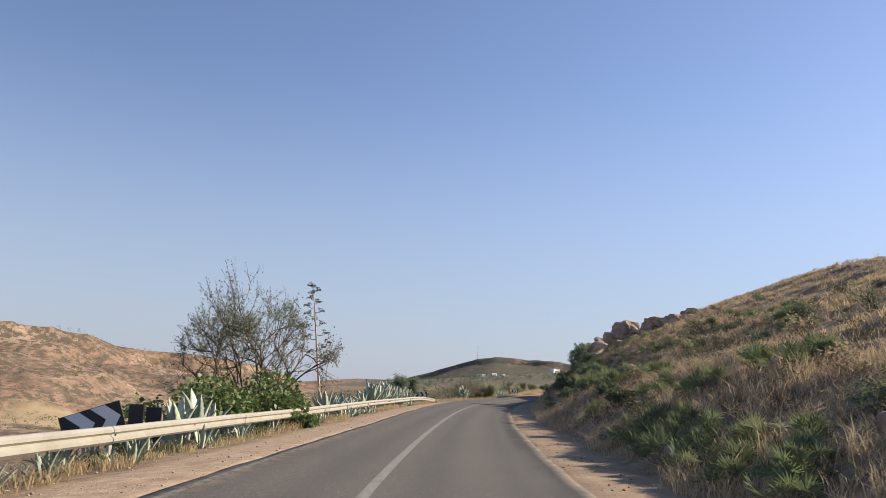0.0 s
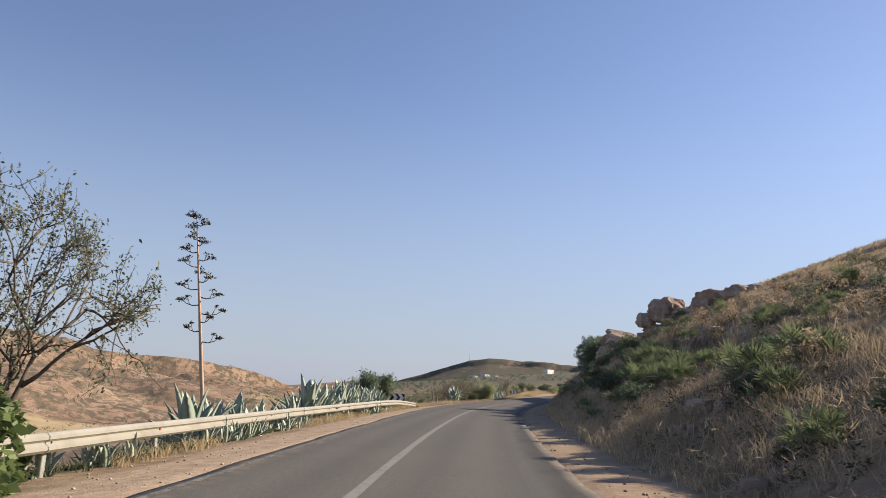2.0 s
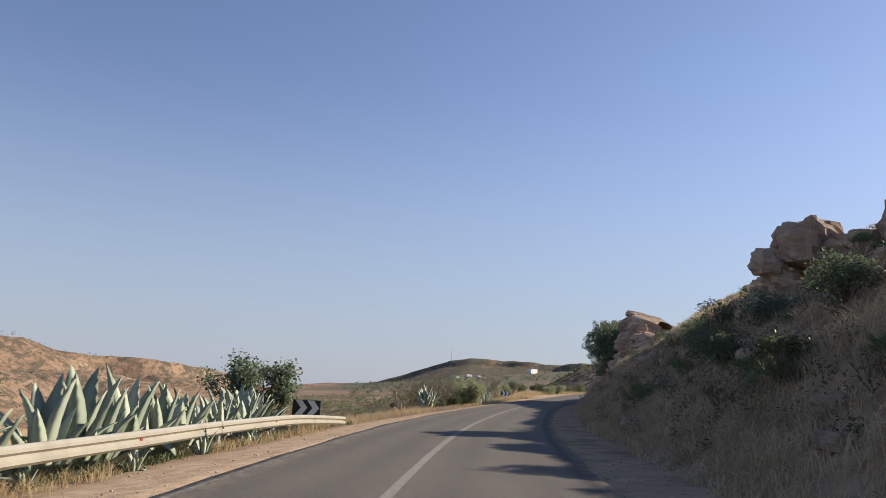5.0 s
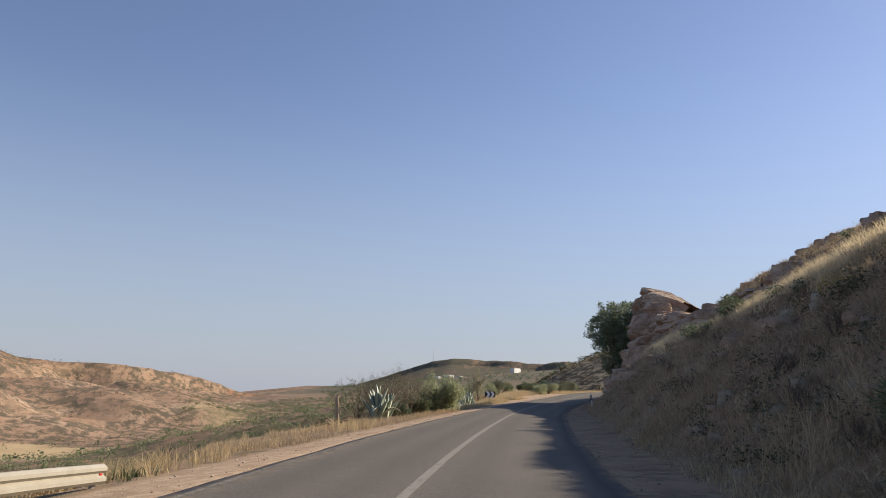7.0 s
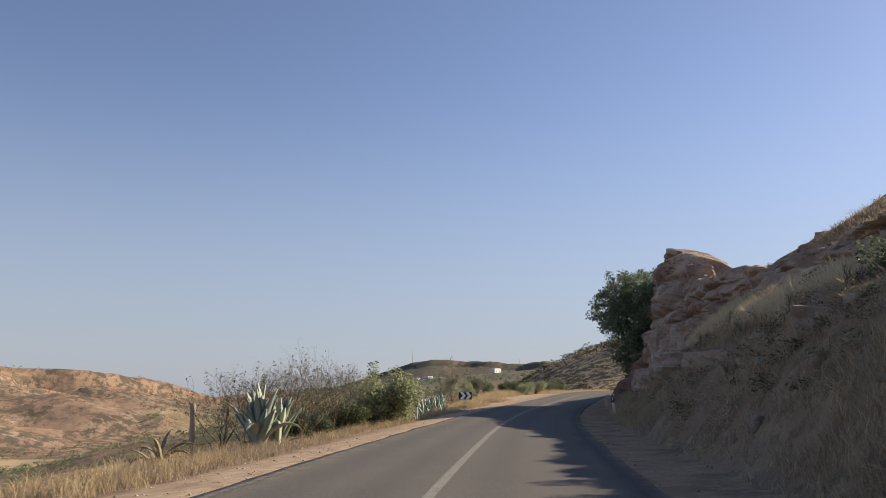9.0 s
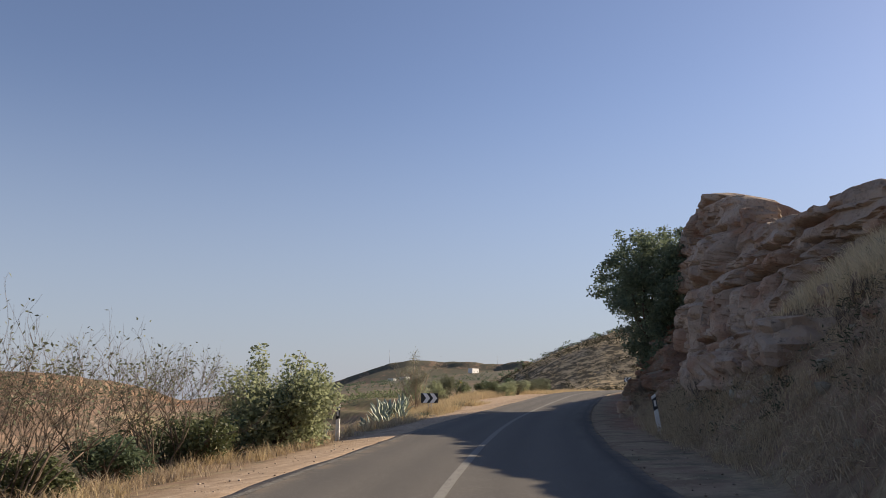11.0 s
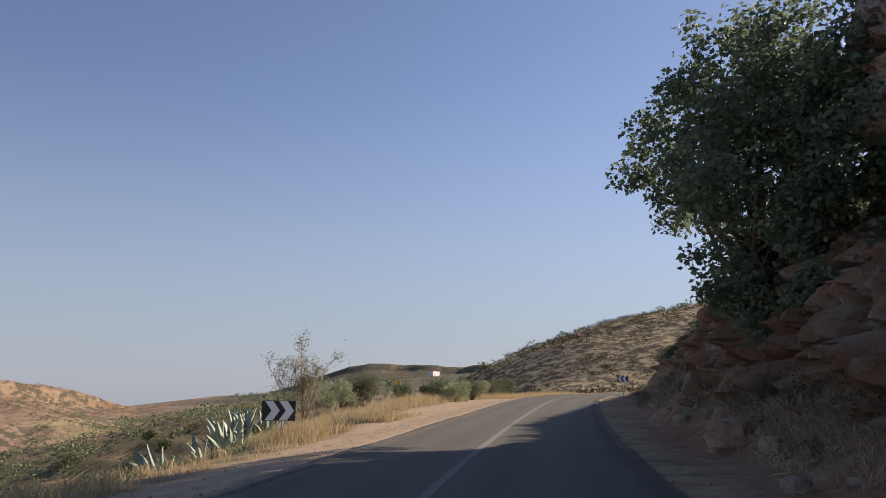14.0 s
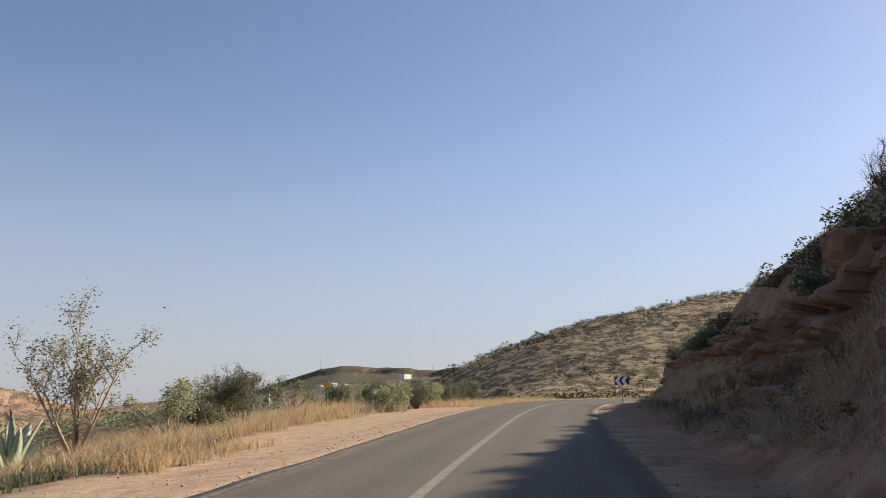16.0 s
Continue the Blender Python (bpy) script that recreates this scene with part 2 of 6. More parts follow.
PALE_WOOD = make_bark("pale_wood", (0.28, 0.21, 0.155), (0.50, 0.40, 0.30))
RAIL_PAINT = make_metal_paint("cream_rail_paint", (0.37, 0.35, 0.295), (0.22, 0.19, 0.145), 0.55)
RAIL_GREY = make_metal_paint("galvanised_steel", (0.42, 0.42, 0.40), (0.22, 0.19, 0.15), 0.5, 0.3)
RED_DISC = make_metal_paint("red_reflector", (0.42, 0.05, 0.035), (0.2, 0.06, 0.04), 0.35)
BLACK_PAINT = make_metal_paint("black_panel", (0.022, 0.022, 0.024), (0.08, 0.075, 0.07), 0.45)
WHITE_PAINT = make_metal_paint("white_paint", (0.74, 0.73, 0.70), (0.42, 0.36, 0.28), 0.5, 0.0, 0.4)
SIGN_WHITE = make_metal_paint("white_sheeting", (0.90, 0.90, 0.88), (0.6, 0.55, 0.47), 0.35, 0.0, 0.25)
GREY_PAINT = make_metal_paint("concrete_grey", (0.42, 0.40, 0.37), (0.22, 0.19, 0.15), 0.8)
YELLOW_PAINT = make_metal_paint("yellow_paint", (0.72, 0.42, 0.03), (0.4, 0.25, 0.06), 0.5, 0.0, 0.3)

# ---------------------------------------------------------------- the land
def part(name, bm, material, parent=None, label=""):
    """Links a bmesh, or a mesh, as one object, under a thing or a part."""
    if isinstance(bm, bmesh.types.BMesh):
        me = bpy.data.meshes.new(name)
        bm.to_mesh(me)
        bm.free()
    else:
        me = bm
    if material and not me.materials:
        me.materials.append(material)
    ob = new(name, me)
    if parent is not None:
        ob.parent = parent
    if label:
        ob["label"] = label
    return ob


def mesh_of(name, verts, faces, material=None, smooth=False):
    me = bpy.data.meshes.new(name)
    me.from_pydata([tuple(v) for v in verts], [], [tuple(f) for f in faces])
    if material:
        me.materials.append(material)
    if smooth:
        me.shade_smooth()
    me.update()
    return me


def lattice(x, y, seed):
    """Repeatable values from 0 to 1 at whole-number places."""
    h = (x.astype(np.int64) * 374761393 + y.astype(np.int64) * 668265263 + seed * 974711) & 0xFFFFFFFF
    h = ((h ^ (h >> 13)) * 1274126177) & 0xFFFFFFFF
    return ((h ^ (h >> 16)) & 0xFFFF) / 65535.0


def bumps(x, y, size, seed=0, octaves=4, gain=0.5):
    """Soft noise from about -1 to 1 over lengths of size metres and less."""
    total, amp, norm = 0.0, 1.0, 0.0
    x, y = np.asarray(x, float) / size, np.asarray(y, float) / size
    for k in range(octaves):
        xi, yi = np.floor(x), np.floor(y)
        u, v = x - xi, y - yi
        u, v = u * u * (3 - 2 * u), v * v * (3 - 2 * v)
        a, b = lattice(xi, yi, seed + k), lattice(xi + 1, yi, seed + k)
        c, d = lattice(xi, yi + 1, seed + k), lattice(xi + 1, yi + 1, seed + k)
        total = total + amp * ((a + (b - a) * u) * (1 - v) + (c + (d - c) * u) * v - 0.5) * 2
        norm += amp
        amp *= gain
        x, y = x * 2.03 + 7.1, y * 2.03 - 3.7
    return total / norm


def step(v, lo, hi):
    u = np.clip((np.asarray(v, float) - lo) / (hi - lo), 0, 1)
    return u * u * (3 - 2 * u)


def eased(points, lo, hi, blur):
    """A smooth curve through rough (y, value) marks, as a lookup."""
    marks = np.array(points, float)
    ys = np.arange(lo, hi, 1.0)
    vs = np.interp(ys, marks[:, 0], marks[:, 1])
    w = np.exp(-0.5 * (np.arange(-3 * blur, 3 * blur + 1) / blur) ** 2)
    pad = len(w) // 2
    first, last = vs[1] - vs[0], vs[-1] - vs[-2]
    long = np.concatenate([vs[0] + first * np.arange(-pad, 0), vs, vs[-1] + last * np.arange(1, pad + 1)])
    vs = np.convolve(long, w / w.sum(), "valid")
    return lambda y: np.interp(y, ys, vs)


# the road's middle line and its level, along y
MIDDLE = eased([(-120, -12.6), (-60, -6.8), (10, -0.10), (23.6, 1.58), (37.5, 3.5), (46.7, 5.08), (64, 8.22), (79.7, 11.95), (94, 15.95), (108, 19.98), (123, 25.08),
                (136, 30.42), (145, 34.3), (152, 37.5), (160, 41.1), (166, 43.9), (175, 48.5), (184, 54.2), (194, 62.8), (205, 75), (220, 95), (240, 125), (300, 222), (400, 390)], -120, 400, 7)
LEVEL = eased([(-120, 0.7), (-60, 0.35), (0, 0.0), (30, -0.27), (60, -0.29), (80, -0.33), (100, -0.31), (115, -0.24), (125, -0.1), (134, 0.0), (150, 0.35),
               (178, 1.1), (220, 1.75), (260, 1.9), (320, 0.5), (400, -2)], -120, 400, 6)
LEAN = lambda y: (MIDDLE(np.asarray(y) + 0.5) - MIDDLE(np.asarray(y) - 0.5))
RIGHT_EDGE = 3.05
LEFT_EDGE = eased([(-120, -2.2), (10, -2.25), (30, -2.2), (60, -2.6), (75, -2.85), (90, -2.85), (110, -2.6), (140, -2.5), (160, -2.55), (400, -2.5)], -120, 400, 5)


def off_road(x, y):
    """How far a place lies to the right of the road's middle."""
    return (np.asarray(x) - MIDDLE(y)) / np.sqrt(1 + LEAN(y) ** 2)


def on_road(y, d):
    """The place d metres to the right of the road's middle, at about y along it."""
    s = LEAN(y)
    n = np.sqrt(1 + s * s)
    return MIDDLE(y) + d / n, y - d * s / n


def ridge(x, y, crest, fall, behind=0.05, band=0.0):
    """The height under a ridge whose crest runs through (x, y, z) marks; it falls to both sides, with a cliff band of that height."""
    best = np.full(np.shape(x), -1e3)
    for (ax, ay, az), (bx, by, bz) in zip(crest, crest[1:]):
        ex, ey = bx - ax, by - ay
        u = np.clip(((x - ax) * ex + (y - ay) * ey) / (ex * ex + ey * ey), 0, 1)
        px, py = x - ax - u * ex, y - ay - u * ey
        dist = np.hypot(px, py)
        back = (ex * py - ey * px) > 0
        top = az + (bz - az) * u
        h = np.where(back, top - behind * dist, top - fall * dist - band * step(dist, 2, 12))
        best = np.maximum(best, h)
    return best


# the slope on the right: its height over the road along y, at set distances from the road's middle
SLOPE_D = (-1.0, 3.05, 4.7, 6.0, 8.0, 11.0, 15.0, 22.0, 32.0, 70.0)
SLOPE_H = [
    eased([(-120, 0.9), (45, 0.9), (60, 1.1), (75, 1.5), (92, 1.7), (112, 1.6), (119, 1.1), (132, 1.1), (138, 1.6), (143, 1.5), (147, 0.7), (152, 0.3), (168, 0.3), (205, 0.4), (216, 0.2), (400, 0.1)], -120, 400, 2),
    eased([(-120, 2.0), (30, 2.0), (45, 2.2), (60, 2.6), (70, 3.0), (80, 3.2), (92, 3.4), (112, 3.5), (119, 2.4), (132, 2.6), (138, 4.1), (143, 3.6), (148, 2.6), (158, 2.3), (168, 2.6), (186, 2.6), (200, 2.2), (214, 0.6), (400, 0.2)], -120, 400, 2),
    eased([(-120, 3.3), (30, 3.4), (45, 3.9), (60, 5.0), (70, 5.4), (80, 5.3), (92, 5.0), (104, 5.1), (116, 5.6), (125, 6.6), (134, 7.0), (140, 7.0), (150, 7.2), (158, 6.2), (168, 6.1), (176, 5.6), (186, 4.8), (200, 3.8), (214, 1.0), (400, 0.4)], -120, 400, 3),
    eased([(-120, 5.0), (30, 5.1), (45, 5.6), (60, 6.9), (70, 7.3), (80, 7.7), (104, 8.3), (114, 8.6), (125, 8.7), (136, 9.6), (144, 10.4), (152, 10.0), (158, 9.0), (166, 8.3), (175, 7.4), (185, 6.2), (200, 4.8), (216, 1.4), (400, 0.6)], -120, 400, 4),
    eased([(-120, 8.0), (30, 8.0), (45, 8.4), (60, 9.4), (70, 10.6), (80, 11.2), (104, 12.0), (116, 13.2), (126, 13.7), (138, 13.6), (150, 13.4), (166, 11.0), (175, 9.6), (185, 7.8), (200, 6.0), (218, 2.0), (400, 1.0)], -120, 400, 5),
    eased([(-120, 12.0), (45, 12.6), (60, 13.6), (70, 15.2), (90, 15.8), (116, 16.4), (138, 16.0), (150, 14.6), (166, 12.0), (185, 9.0), (200, 7.0), (220, 3.0), (400, 1.4)], -120, 400, 6),
    eased([(-120, 16.0), (60, 17.6), (90, 19.6), (138, 19.6), (166, 15.0), (185, 10.0), (200, 6.0), (400, 3.0)], -120, 400, 8)]


def hillside(y, d):
    """The height over the road of the slope on its right."""
    hs = [np.zeros(np.shape(y)), np.zeros(np.shape(y)), 0.06 + np.zeros(np.shape(y))] + [h(y) for h in SLOPE_H]
    out = np.zeros(np.shape(y))
    for (d0, d1), (a, b) in zip(zip(SLOPE_D, SLOPE_D[1:]), zip(hs, hs[1:])):
        u = np.clip((d - d0) / (d1 - d0), 0, 1)
        out = np.where(d >= d0, a + (b - a) * u, out)
    return out


LAYBY = eased([(-120, 1.7), (60, 1.8), (75, 1.9), (100, 1.7), (125, 1.8), (136, 2.4), (142, 2.5), (150, 4.0), (157, 4.8), (164, 6.2), (172, 6.0), (180, 5.4), (186, 7), (195, 14), (210, 26), (230, 40), (400, 60)], -120, 400, 2)


LEFT_CREST = [(-900, 330, 46), (-520, 470, 34), (-278, 589, 27), (-234, 620, 25), (-226, 662, 17), (-204, 676, 13.5), (-152, 692, 13), (-118, 712, 8), (-92, 726, 3), (-68, 730, -6), (-46, 733, -15), (0, 736, -36)]


def land(x, y):
    """The ground's height."""
    x, y = np.asarray(x, float), np.asarray(y, float)
    d = off_road(x, y)
    road = LEVEL(y)
    # left: verge, then down to the valley
    lay = LAYBY(y)
    edge = LEFT_EDGE(y)
    e = np.maximum(-d + edge - lay, 0)
    w = np.minimum(np.maximum(-d + edge, 0), lay)
    verge = -0.03 - 0.12 * np.minimum(w, 2.2) - 0.04 * np.maximum(w - 2.2, 0)
    shelf = 1.6 + 5.0 * step(y, 82, 96) * step(y, 124, 112)
    steep = -0.12 * np.minimum(e, shelf) - 0.62 * np.clip(e - shelf, 0, 36) - 0.06 * np.clip(e - shelf - 36, 0, 60)
    gentle = -0.10 * np.minimum(e, 7) - 0.38 * np.clip(e - 7, 0, 32) - 0.08 * np.clip(e - 39, 0, 120)
    ahead = step(y, 130, 172)
    drop = steep * (1 - ahead) + gentle * ahead + 0.12 * bumps(x, y, 2.5, 3) * step(e, 0.3, 2) + 1.6 * bumps(x, y, 45, 5) * step(e, 10, 60)
    left = road + verge + drop
    # right: verge, bank, hill
    r = np.maximum(d - RIGHT_EDGE, 0)
    rough = (0.40 * bumps(x, y, 5, 11) + 0.30 * bumps(x, y, 1.5, 12)) * step(r, 1.6, 4)
    right = road - 0.03 + hillside(y, d + 0.35 * bumps(y, y * 0, 9, 8) * step(r, 0.6, 2.0)) + rough
    near = np.where(d < 0, left, right)
    # far hills
    waves = bumps(x, y, 160, 21, 5)
    floor = -30 + 6 * waves + 0.012 * np.clip(y - 300, 0, 400) - 0.028 * np.clip(y - 800, 0, 2600) + 22 * step(x, -60, 110) * step(y, 200, 400)
    left_hill = ridge(x, y, LEFT_CREST, 0.155, 0.34, 9.0)
    gully = 1 - 2 * np.abs(bumps(x, y, 120, 25, 4))
    crest_near = ridge(x, y, LEFT_CREST, 0.155, 0.34)
    left_hill = left_hill + np.clip((crest_near - left_hill) / 9.0, 0, 1) * (-3.5 * np.maximum(1 - 3.5 * np.abs(bumps(x, y, 40, 26, 3)), 0) - 8 * np.abs(bumps(x, y, 90, 28, 4, 0.6)) - 26 * np.maximum(gully - 0.42, 0)) * step(left_hill, 24, 4) * step(left_hill, -34, -15)
    mesa = ridge(x, y, [(-150, 1610, -60), (-22, 1599, -24), (60, 1598, -1), (125, 1592, 19), (180, 1582, 36), (207, 1577, 55), (239, 1573, 61), (294, 1568, 59), (360, 1554, 58), (405, 1542, 54), (450, 1530, 60), (560, 1480, 58), (900, 1300, 50)], 0.36, 0.34, 8.0)
    mesa = np.maximum(mesa, ridge(x, y, [(-60, 1570, -44), (60, 1560, -18), (190, 1540, 14), (300, 1535, 34), (450, 1500, 38), (900, 1280, 34)], 0.16, 0.3))
    mesa = mesa + 5 * waves * step(mesa, 30, 5)
    mid = ridge(x, y, [(96, 426, -6), (118, 421, 1), (128, 418, 5.5), (135, 415, 14), (156, 406, 25.6), (179, 393, 33.6), (193, 384, 37.3), (212, 372, 41), (300, 320, 54), (420, 250, 67)], 0.19, 0.16)
    cut = 80 + (y - 250) * 0.3 - x
    mid = mid + 1.0 - 0.26 * (cut + np.sqrt(cut * cut + 900.0))
    mid = mid + 2.2 * bumps(x, y, 70, 27, 3) * step(mid, 45, 15) + 1.5 * bumps(x, y, 19, 29, 3, 0.6) * step(mid, -6, 2)
    rise_mid = ridge(x, y, [(110, 800, 2), (150, 862, 10), (205, 890, 21), (300, 930, 30), (420, 960, 36)], 0.10, 0.12) + 1.5 * waves
    back_hill = ridge(x, y, [(-230, 2600, -60), (-185, 2602, -40), (-148, 2605, -17), (-66, 2606, -2), (30, 2606, 0), (100, 2604, 8), (260, 2600, 18)], 0.12, 0.12)
    far = np.maximum.reduce([floor, left_hill, mesa, mid, rise_mid, back_hill])
    # join: the near slope goes over into the far land
    wide = np.where(d < 0, step(-d, 60, 230), step(d, 14, 60) * step(y, 200, 250))
    wide = np.maximum(wide, step(y, 250, 330) * step(np.abs(d), 8, 40))
    wide = np.maximum(wide, step(y, 330, 395))
    z = near * (1 - wide) + far * wide
    # old field terraces on the slope under the road
    tread = 1.7
    u = z / tread
    stair = (np.floor(u) + step(u - np.floor(u), 0.66, 1.0)) * tread
    shelf_on = step(d, -16, -24) * step(x, -85, -50) * step(x, 90, 60) * step(y, 175, 200) * step(y, 640, 600)
    return z + (stair - z) * 0.85 * shelf_on


def build_ground():
    ys = np.concatenate([np.arange(-80, 60, 1.0), np.arange(60, 200, 0.7), np.arange(200, 380, 2.4), 380 * 1.018 ** np.arange(0, 156)])
    ys = np.unique(np.concatenate([ys, np.arange(575, 745, 6.0), np.arange(1525, 1625, 9.0)]))
    ys = np.concatenate([-80 - 12 * 1.5 ** np.arange(8, 0, -1.0), ys])
    side = np.arange(0, 10.5, 0.35)
    rights = np.concatenate([side, 10.5 + np.arange(0, 20, 0.6), 30.5 * 1.06 ** np.arange(0, 75)])
    lefts = np.concatenate([side, 10.5 + np.arange(0, 12, 0.8), 22.5 * 1.034 ** np.arange(0, 136)])
    ds = np.concatenate([-lefts[:0:-1], rights])
    d, y = np.meshgrid(ds, ys)
    s = np.where(np.abs(d) < 60, LEAN(y), 0)
    fade = step(np.abs(d), 60, 20)
    s = LEAN(y) * fade
    n = np.sqrt(1 + s * s)
    gx, gy = MIDDLE(y) + d / n, y - d * s / n
    gz = land(gx, gy)
    # under the asphalt the sheet lies a little lower
    od = off_road(gx, gy)
    under = step(od - LEFT_EDGE(gy), -0.15, 0.2) * step(od, RIGHT_EDGE + 0.15, RIGHT_EDGE - 0.2) * (gy < 345)
    gz = gz - 0.12 * under
    rows, cols = d.shape
    verts = np.stack([gx, gy, gz], -1).reshape(-1, 3)
    idx = np.arange(rows * cols).reshape(rows, cols)
    faces = np.stack([idx[:-1, :-1], idx[:-1, 1:], idx[1:, 1:], idx[1:, :-1]], -1).reshape(-1, 4)
    me = mesh_of("ground", verts.tolist(), faces.tolist(), GROUND, True)
    lay = LAYBY(gy)
    wob = 0.35 * bumps(gx, gy, 3, 31)
    sand = np.where(od < 0, step(-od + LEFT_EDGE(gy), lay + 0.35 + wob, lay - 0.25 + wob), np.where(gy > 60, 0.12, 0.45) * step(od - RIGHT_EDGE, 1.9 + wob, 0.9 + wob))
    sand = sand * np.where(od < 0, step(gy, 196, 184), 1.0) * (gy < 300)
    cut = step(od, np.where(gy > 118, 3.5, 4.6), np.where(gy > 118, 4.2, 5.2)) * step(od, 17, 11) * step(gy, 60, 82) * step(gy, 215, 190)
    red = cut * (0.35 + 0.65 * step(bumps(gx, gy, 4, 33), -0.4, 0.3)) * np.where(gy < 114, 0.3, 1.0)
    dist = np.hypot(gx - 20, gy - 60)
    far = 0.5 * step(dist, 90, 200) * np.where(od < 0, 1, step(gy, 190, 240))
    far = far + 0.5 * step(gx, 40, 90) * step(gy, 200, 250) * step(gy, 800, 560)
    zones = np.stack([sand, red, far, np.ones_like(far)], -1).reshape(-1, 4)
    # stubble fields at the hill's foot and grassy strips on the terraces
    def field(cx, cy, rx, ry, turn):
        c, s = math.cos(turn), math.sin(turn)
        u, v = ((gx - cx) * c + (gy - cy) * s) / rx, (-(gx - cx) * s + (gy - cy) * c) / ry
        return step(np.hypot(u, v) + 0.14 * bumps(gx, gy, 30, 55), 1.04, 0.94)
    stubble = np.maximum(field(-135, 396, 46, 30, 0.15), 0.7 * field(-40, 520, 14, 60, 0.5))
    green = step(gx, -70, -30) * step(od, -14, -22) * step(gx, 110, 70) * step(gy, 170, 200) * step(gy, 680, 620) * step(bumps(gx, gy, 22, 57), -0.35, 0.0)
    zone2 = np.stack([stubble, green, step(gy, 640, 760) * step(gx, -70, 0), np.ones_like(green)], -1).reshape(-1, 4)
    b = me.color_attributes.new("fields", "FLOAT_COLOR", "POINT")
    b.data.foreach_set("color", zone2.ravel().astype(np.float32))
    a = me.color_attributes.new("zones", "FLOAT_COLOR", "POINT")
    a.data.foreach_set("color", zones.ravel().astype(np.float32))
    return tagged(part("ground", me, None), "dry ochre hillside ground with sandy verges and scrub", "ground", kind="structure")


def strip(name, y0, y1, d0, d1, lift, material, step_y=1.0, across=1, ragged=0.0, seed=0, tracks=False, thick=0.0, from_edge=0):
    """A sheet along the road between two offsets, draped on its level; thick: how far its sides go down; from_edge: 1 or 2 offsets counted from the left edge."""
    ys = np.arange(y0, y1 + step_y * 0.5, step_y)
    us = np.linspace(0, 1, across + 1)
    verts, zone = [], []
    for y in ys:
        left = float(LEFT_EDGE(y)) if from_edge else 0.0
        a = d0 + left + ragged * float(bumps(y, seed, 1.7, 41 + seed, 3))
        b = d1 + (left if from_edge == 2 else 0.0) + ragged * float(bumps(y, seed + 9, 1.9, 47 + seed, 3))
        line = [a + (b - a) * u for u in us]
        if thick:
            line = [a - 0.06] + line + [b + 0.06]
        for i, d in enumerate(line):
            px, py = on_road(y, d)
            low = thick if thick and i in (0, len(line) - 1) else 0
            verts.append((float(px), float(py), float(LEVEL(py)) + lift - low))
            wheel = max(math.exp(-((d - c) / 0.34) ** 2) for c in (0.75, 2.1, -0.75, -1.9))
            seal = float(step(d, 2.5, 2.62) * step(d, 3.02, 2.9))
            zone.append((wheel, float(step(min(d - a, b - d), 0.55, 0.0)) * (1 - 0.7 * seal), seal, 1))
    w = across + 1 + (2 if thick else 0)
    faces = [(r * w + i, r * w + i + 1, (r + 1) * w + i + 1, (r + 1) * w + i) for r in range(len(ys) - 1) for i in range(w - 1)]
    me = mesh_of(name, verts, faces, material, True)
    if tracks:
        at = me.color_attributes.new("zones", "FLOAT_COLOR", "POINT")
        at.data.foreach_set("color", np.array(zone, np.float32).ravel())
    return part(name, me, None)


build_ground()
tagged(strip("road", -60, 340, 0.0, RIGHT_EDGE, 0.0, ASPHALT, 0.7, 22, 0.10, 1, True, 0.16, 1),
       "worn grey asphalt two-lane road with ragged edges", "road", kind="structure")
tagged(strip("centre_line", -60, 330, -0.07, 0.08, 0.006, LINE_WHITE, 0.8, 2, 0.012, 2), "worn white painted line along the middle of the road", "road marking", kind="structure")
tagged(strip("edge_line", -60, 330, 0.14, 0.25, 0.006, EDGE_WHITE, 0.8, 2, 0.012, 3, from_edge=2), "faded white edge line beside the valley verge", "road marking", kind="structure")

# ---------------------------------------------------------------- plant and rock tools
def quick_mesh(name, verts, faces, material):
    """A mesh from arrays: verts (n, 3), faces a list of index arrays (m, 3) or (m, 4)."""
    me = bpy.data.meshes.new(name)
    verts = np.asarray(verts, np.float32)
    me.vertices.add(len(verts))
    me.vertices.foreach_set("co", verts.ravel())
    loops = np.concatenate([np.asarray(f).ravel() for f in faces]).astype(np.int32)
    sizes = np.concatenate([np.full(len(f), np.shape(f)[1]) for f in faces]).astype(np.int32)
    me.loops.add(len(loops))
    me.loops.foreach_set("vertex_index", loops)
    me.polygons.add(len(sizes))
    me.polygons.foreach_set("loop_start", (np.cumsum(sizes) - sizes).astype(np.int32))
    me.polygons.foreach_set("loop_total", sizes)
    me.update(calc_edges=True)
    me.validate()
    me.materials.append(material)
    return me


def blades_mesh(name, roots, tall, wide, lean, material, rng):
    """Grass blades: one bent, tapered blade at each root."""
    n = len(roots)
    turn, tip = rng.uniform(0, 2 * np.pi, n), rng.uniform(0, 2 * np.pi, n)
    side = np.stack([np.cos(turn), np.sin(turn), np.zeros(n)], -1) * (wide * rng.uniform(0.6, 1.3, n))[:, None]
    out = np.stack([np.cos(tip), np.sin(tip), np.zeros(n)], -1)
    h = tall * rng.uniform(0.55, 1.15, n)
    bend = lean * rng.uniform(0.2, 1.4, n)
    mid = roots + out * (h * bend * 0.3)[:, None] + np.stack([0 * h, 0 * h, 0.55 * h], -1)
    end = roots + out * (h * bend)[:, None] + np.stack([0 * h, 0 * h, h * (1 - 0.25 * bend)], -1)
    v = np.stack([roots - side, roots + side, mid + side * 0.7, mid - side * 0.7, end], 1).reshape(-1, 3)
    i = np.arange(n)[:, None] * 5
    return quick_mesh(name, v, [i + np.array([[0, 1, 2, 3]]), i + np.array([[3, 2, 4]])], material)


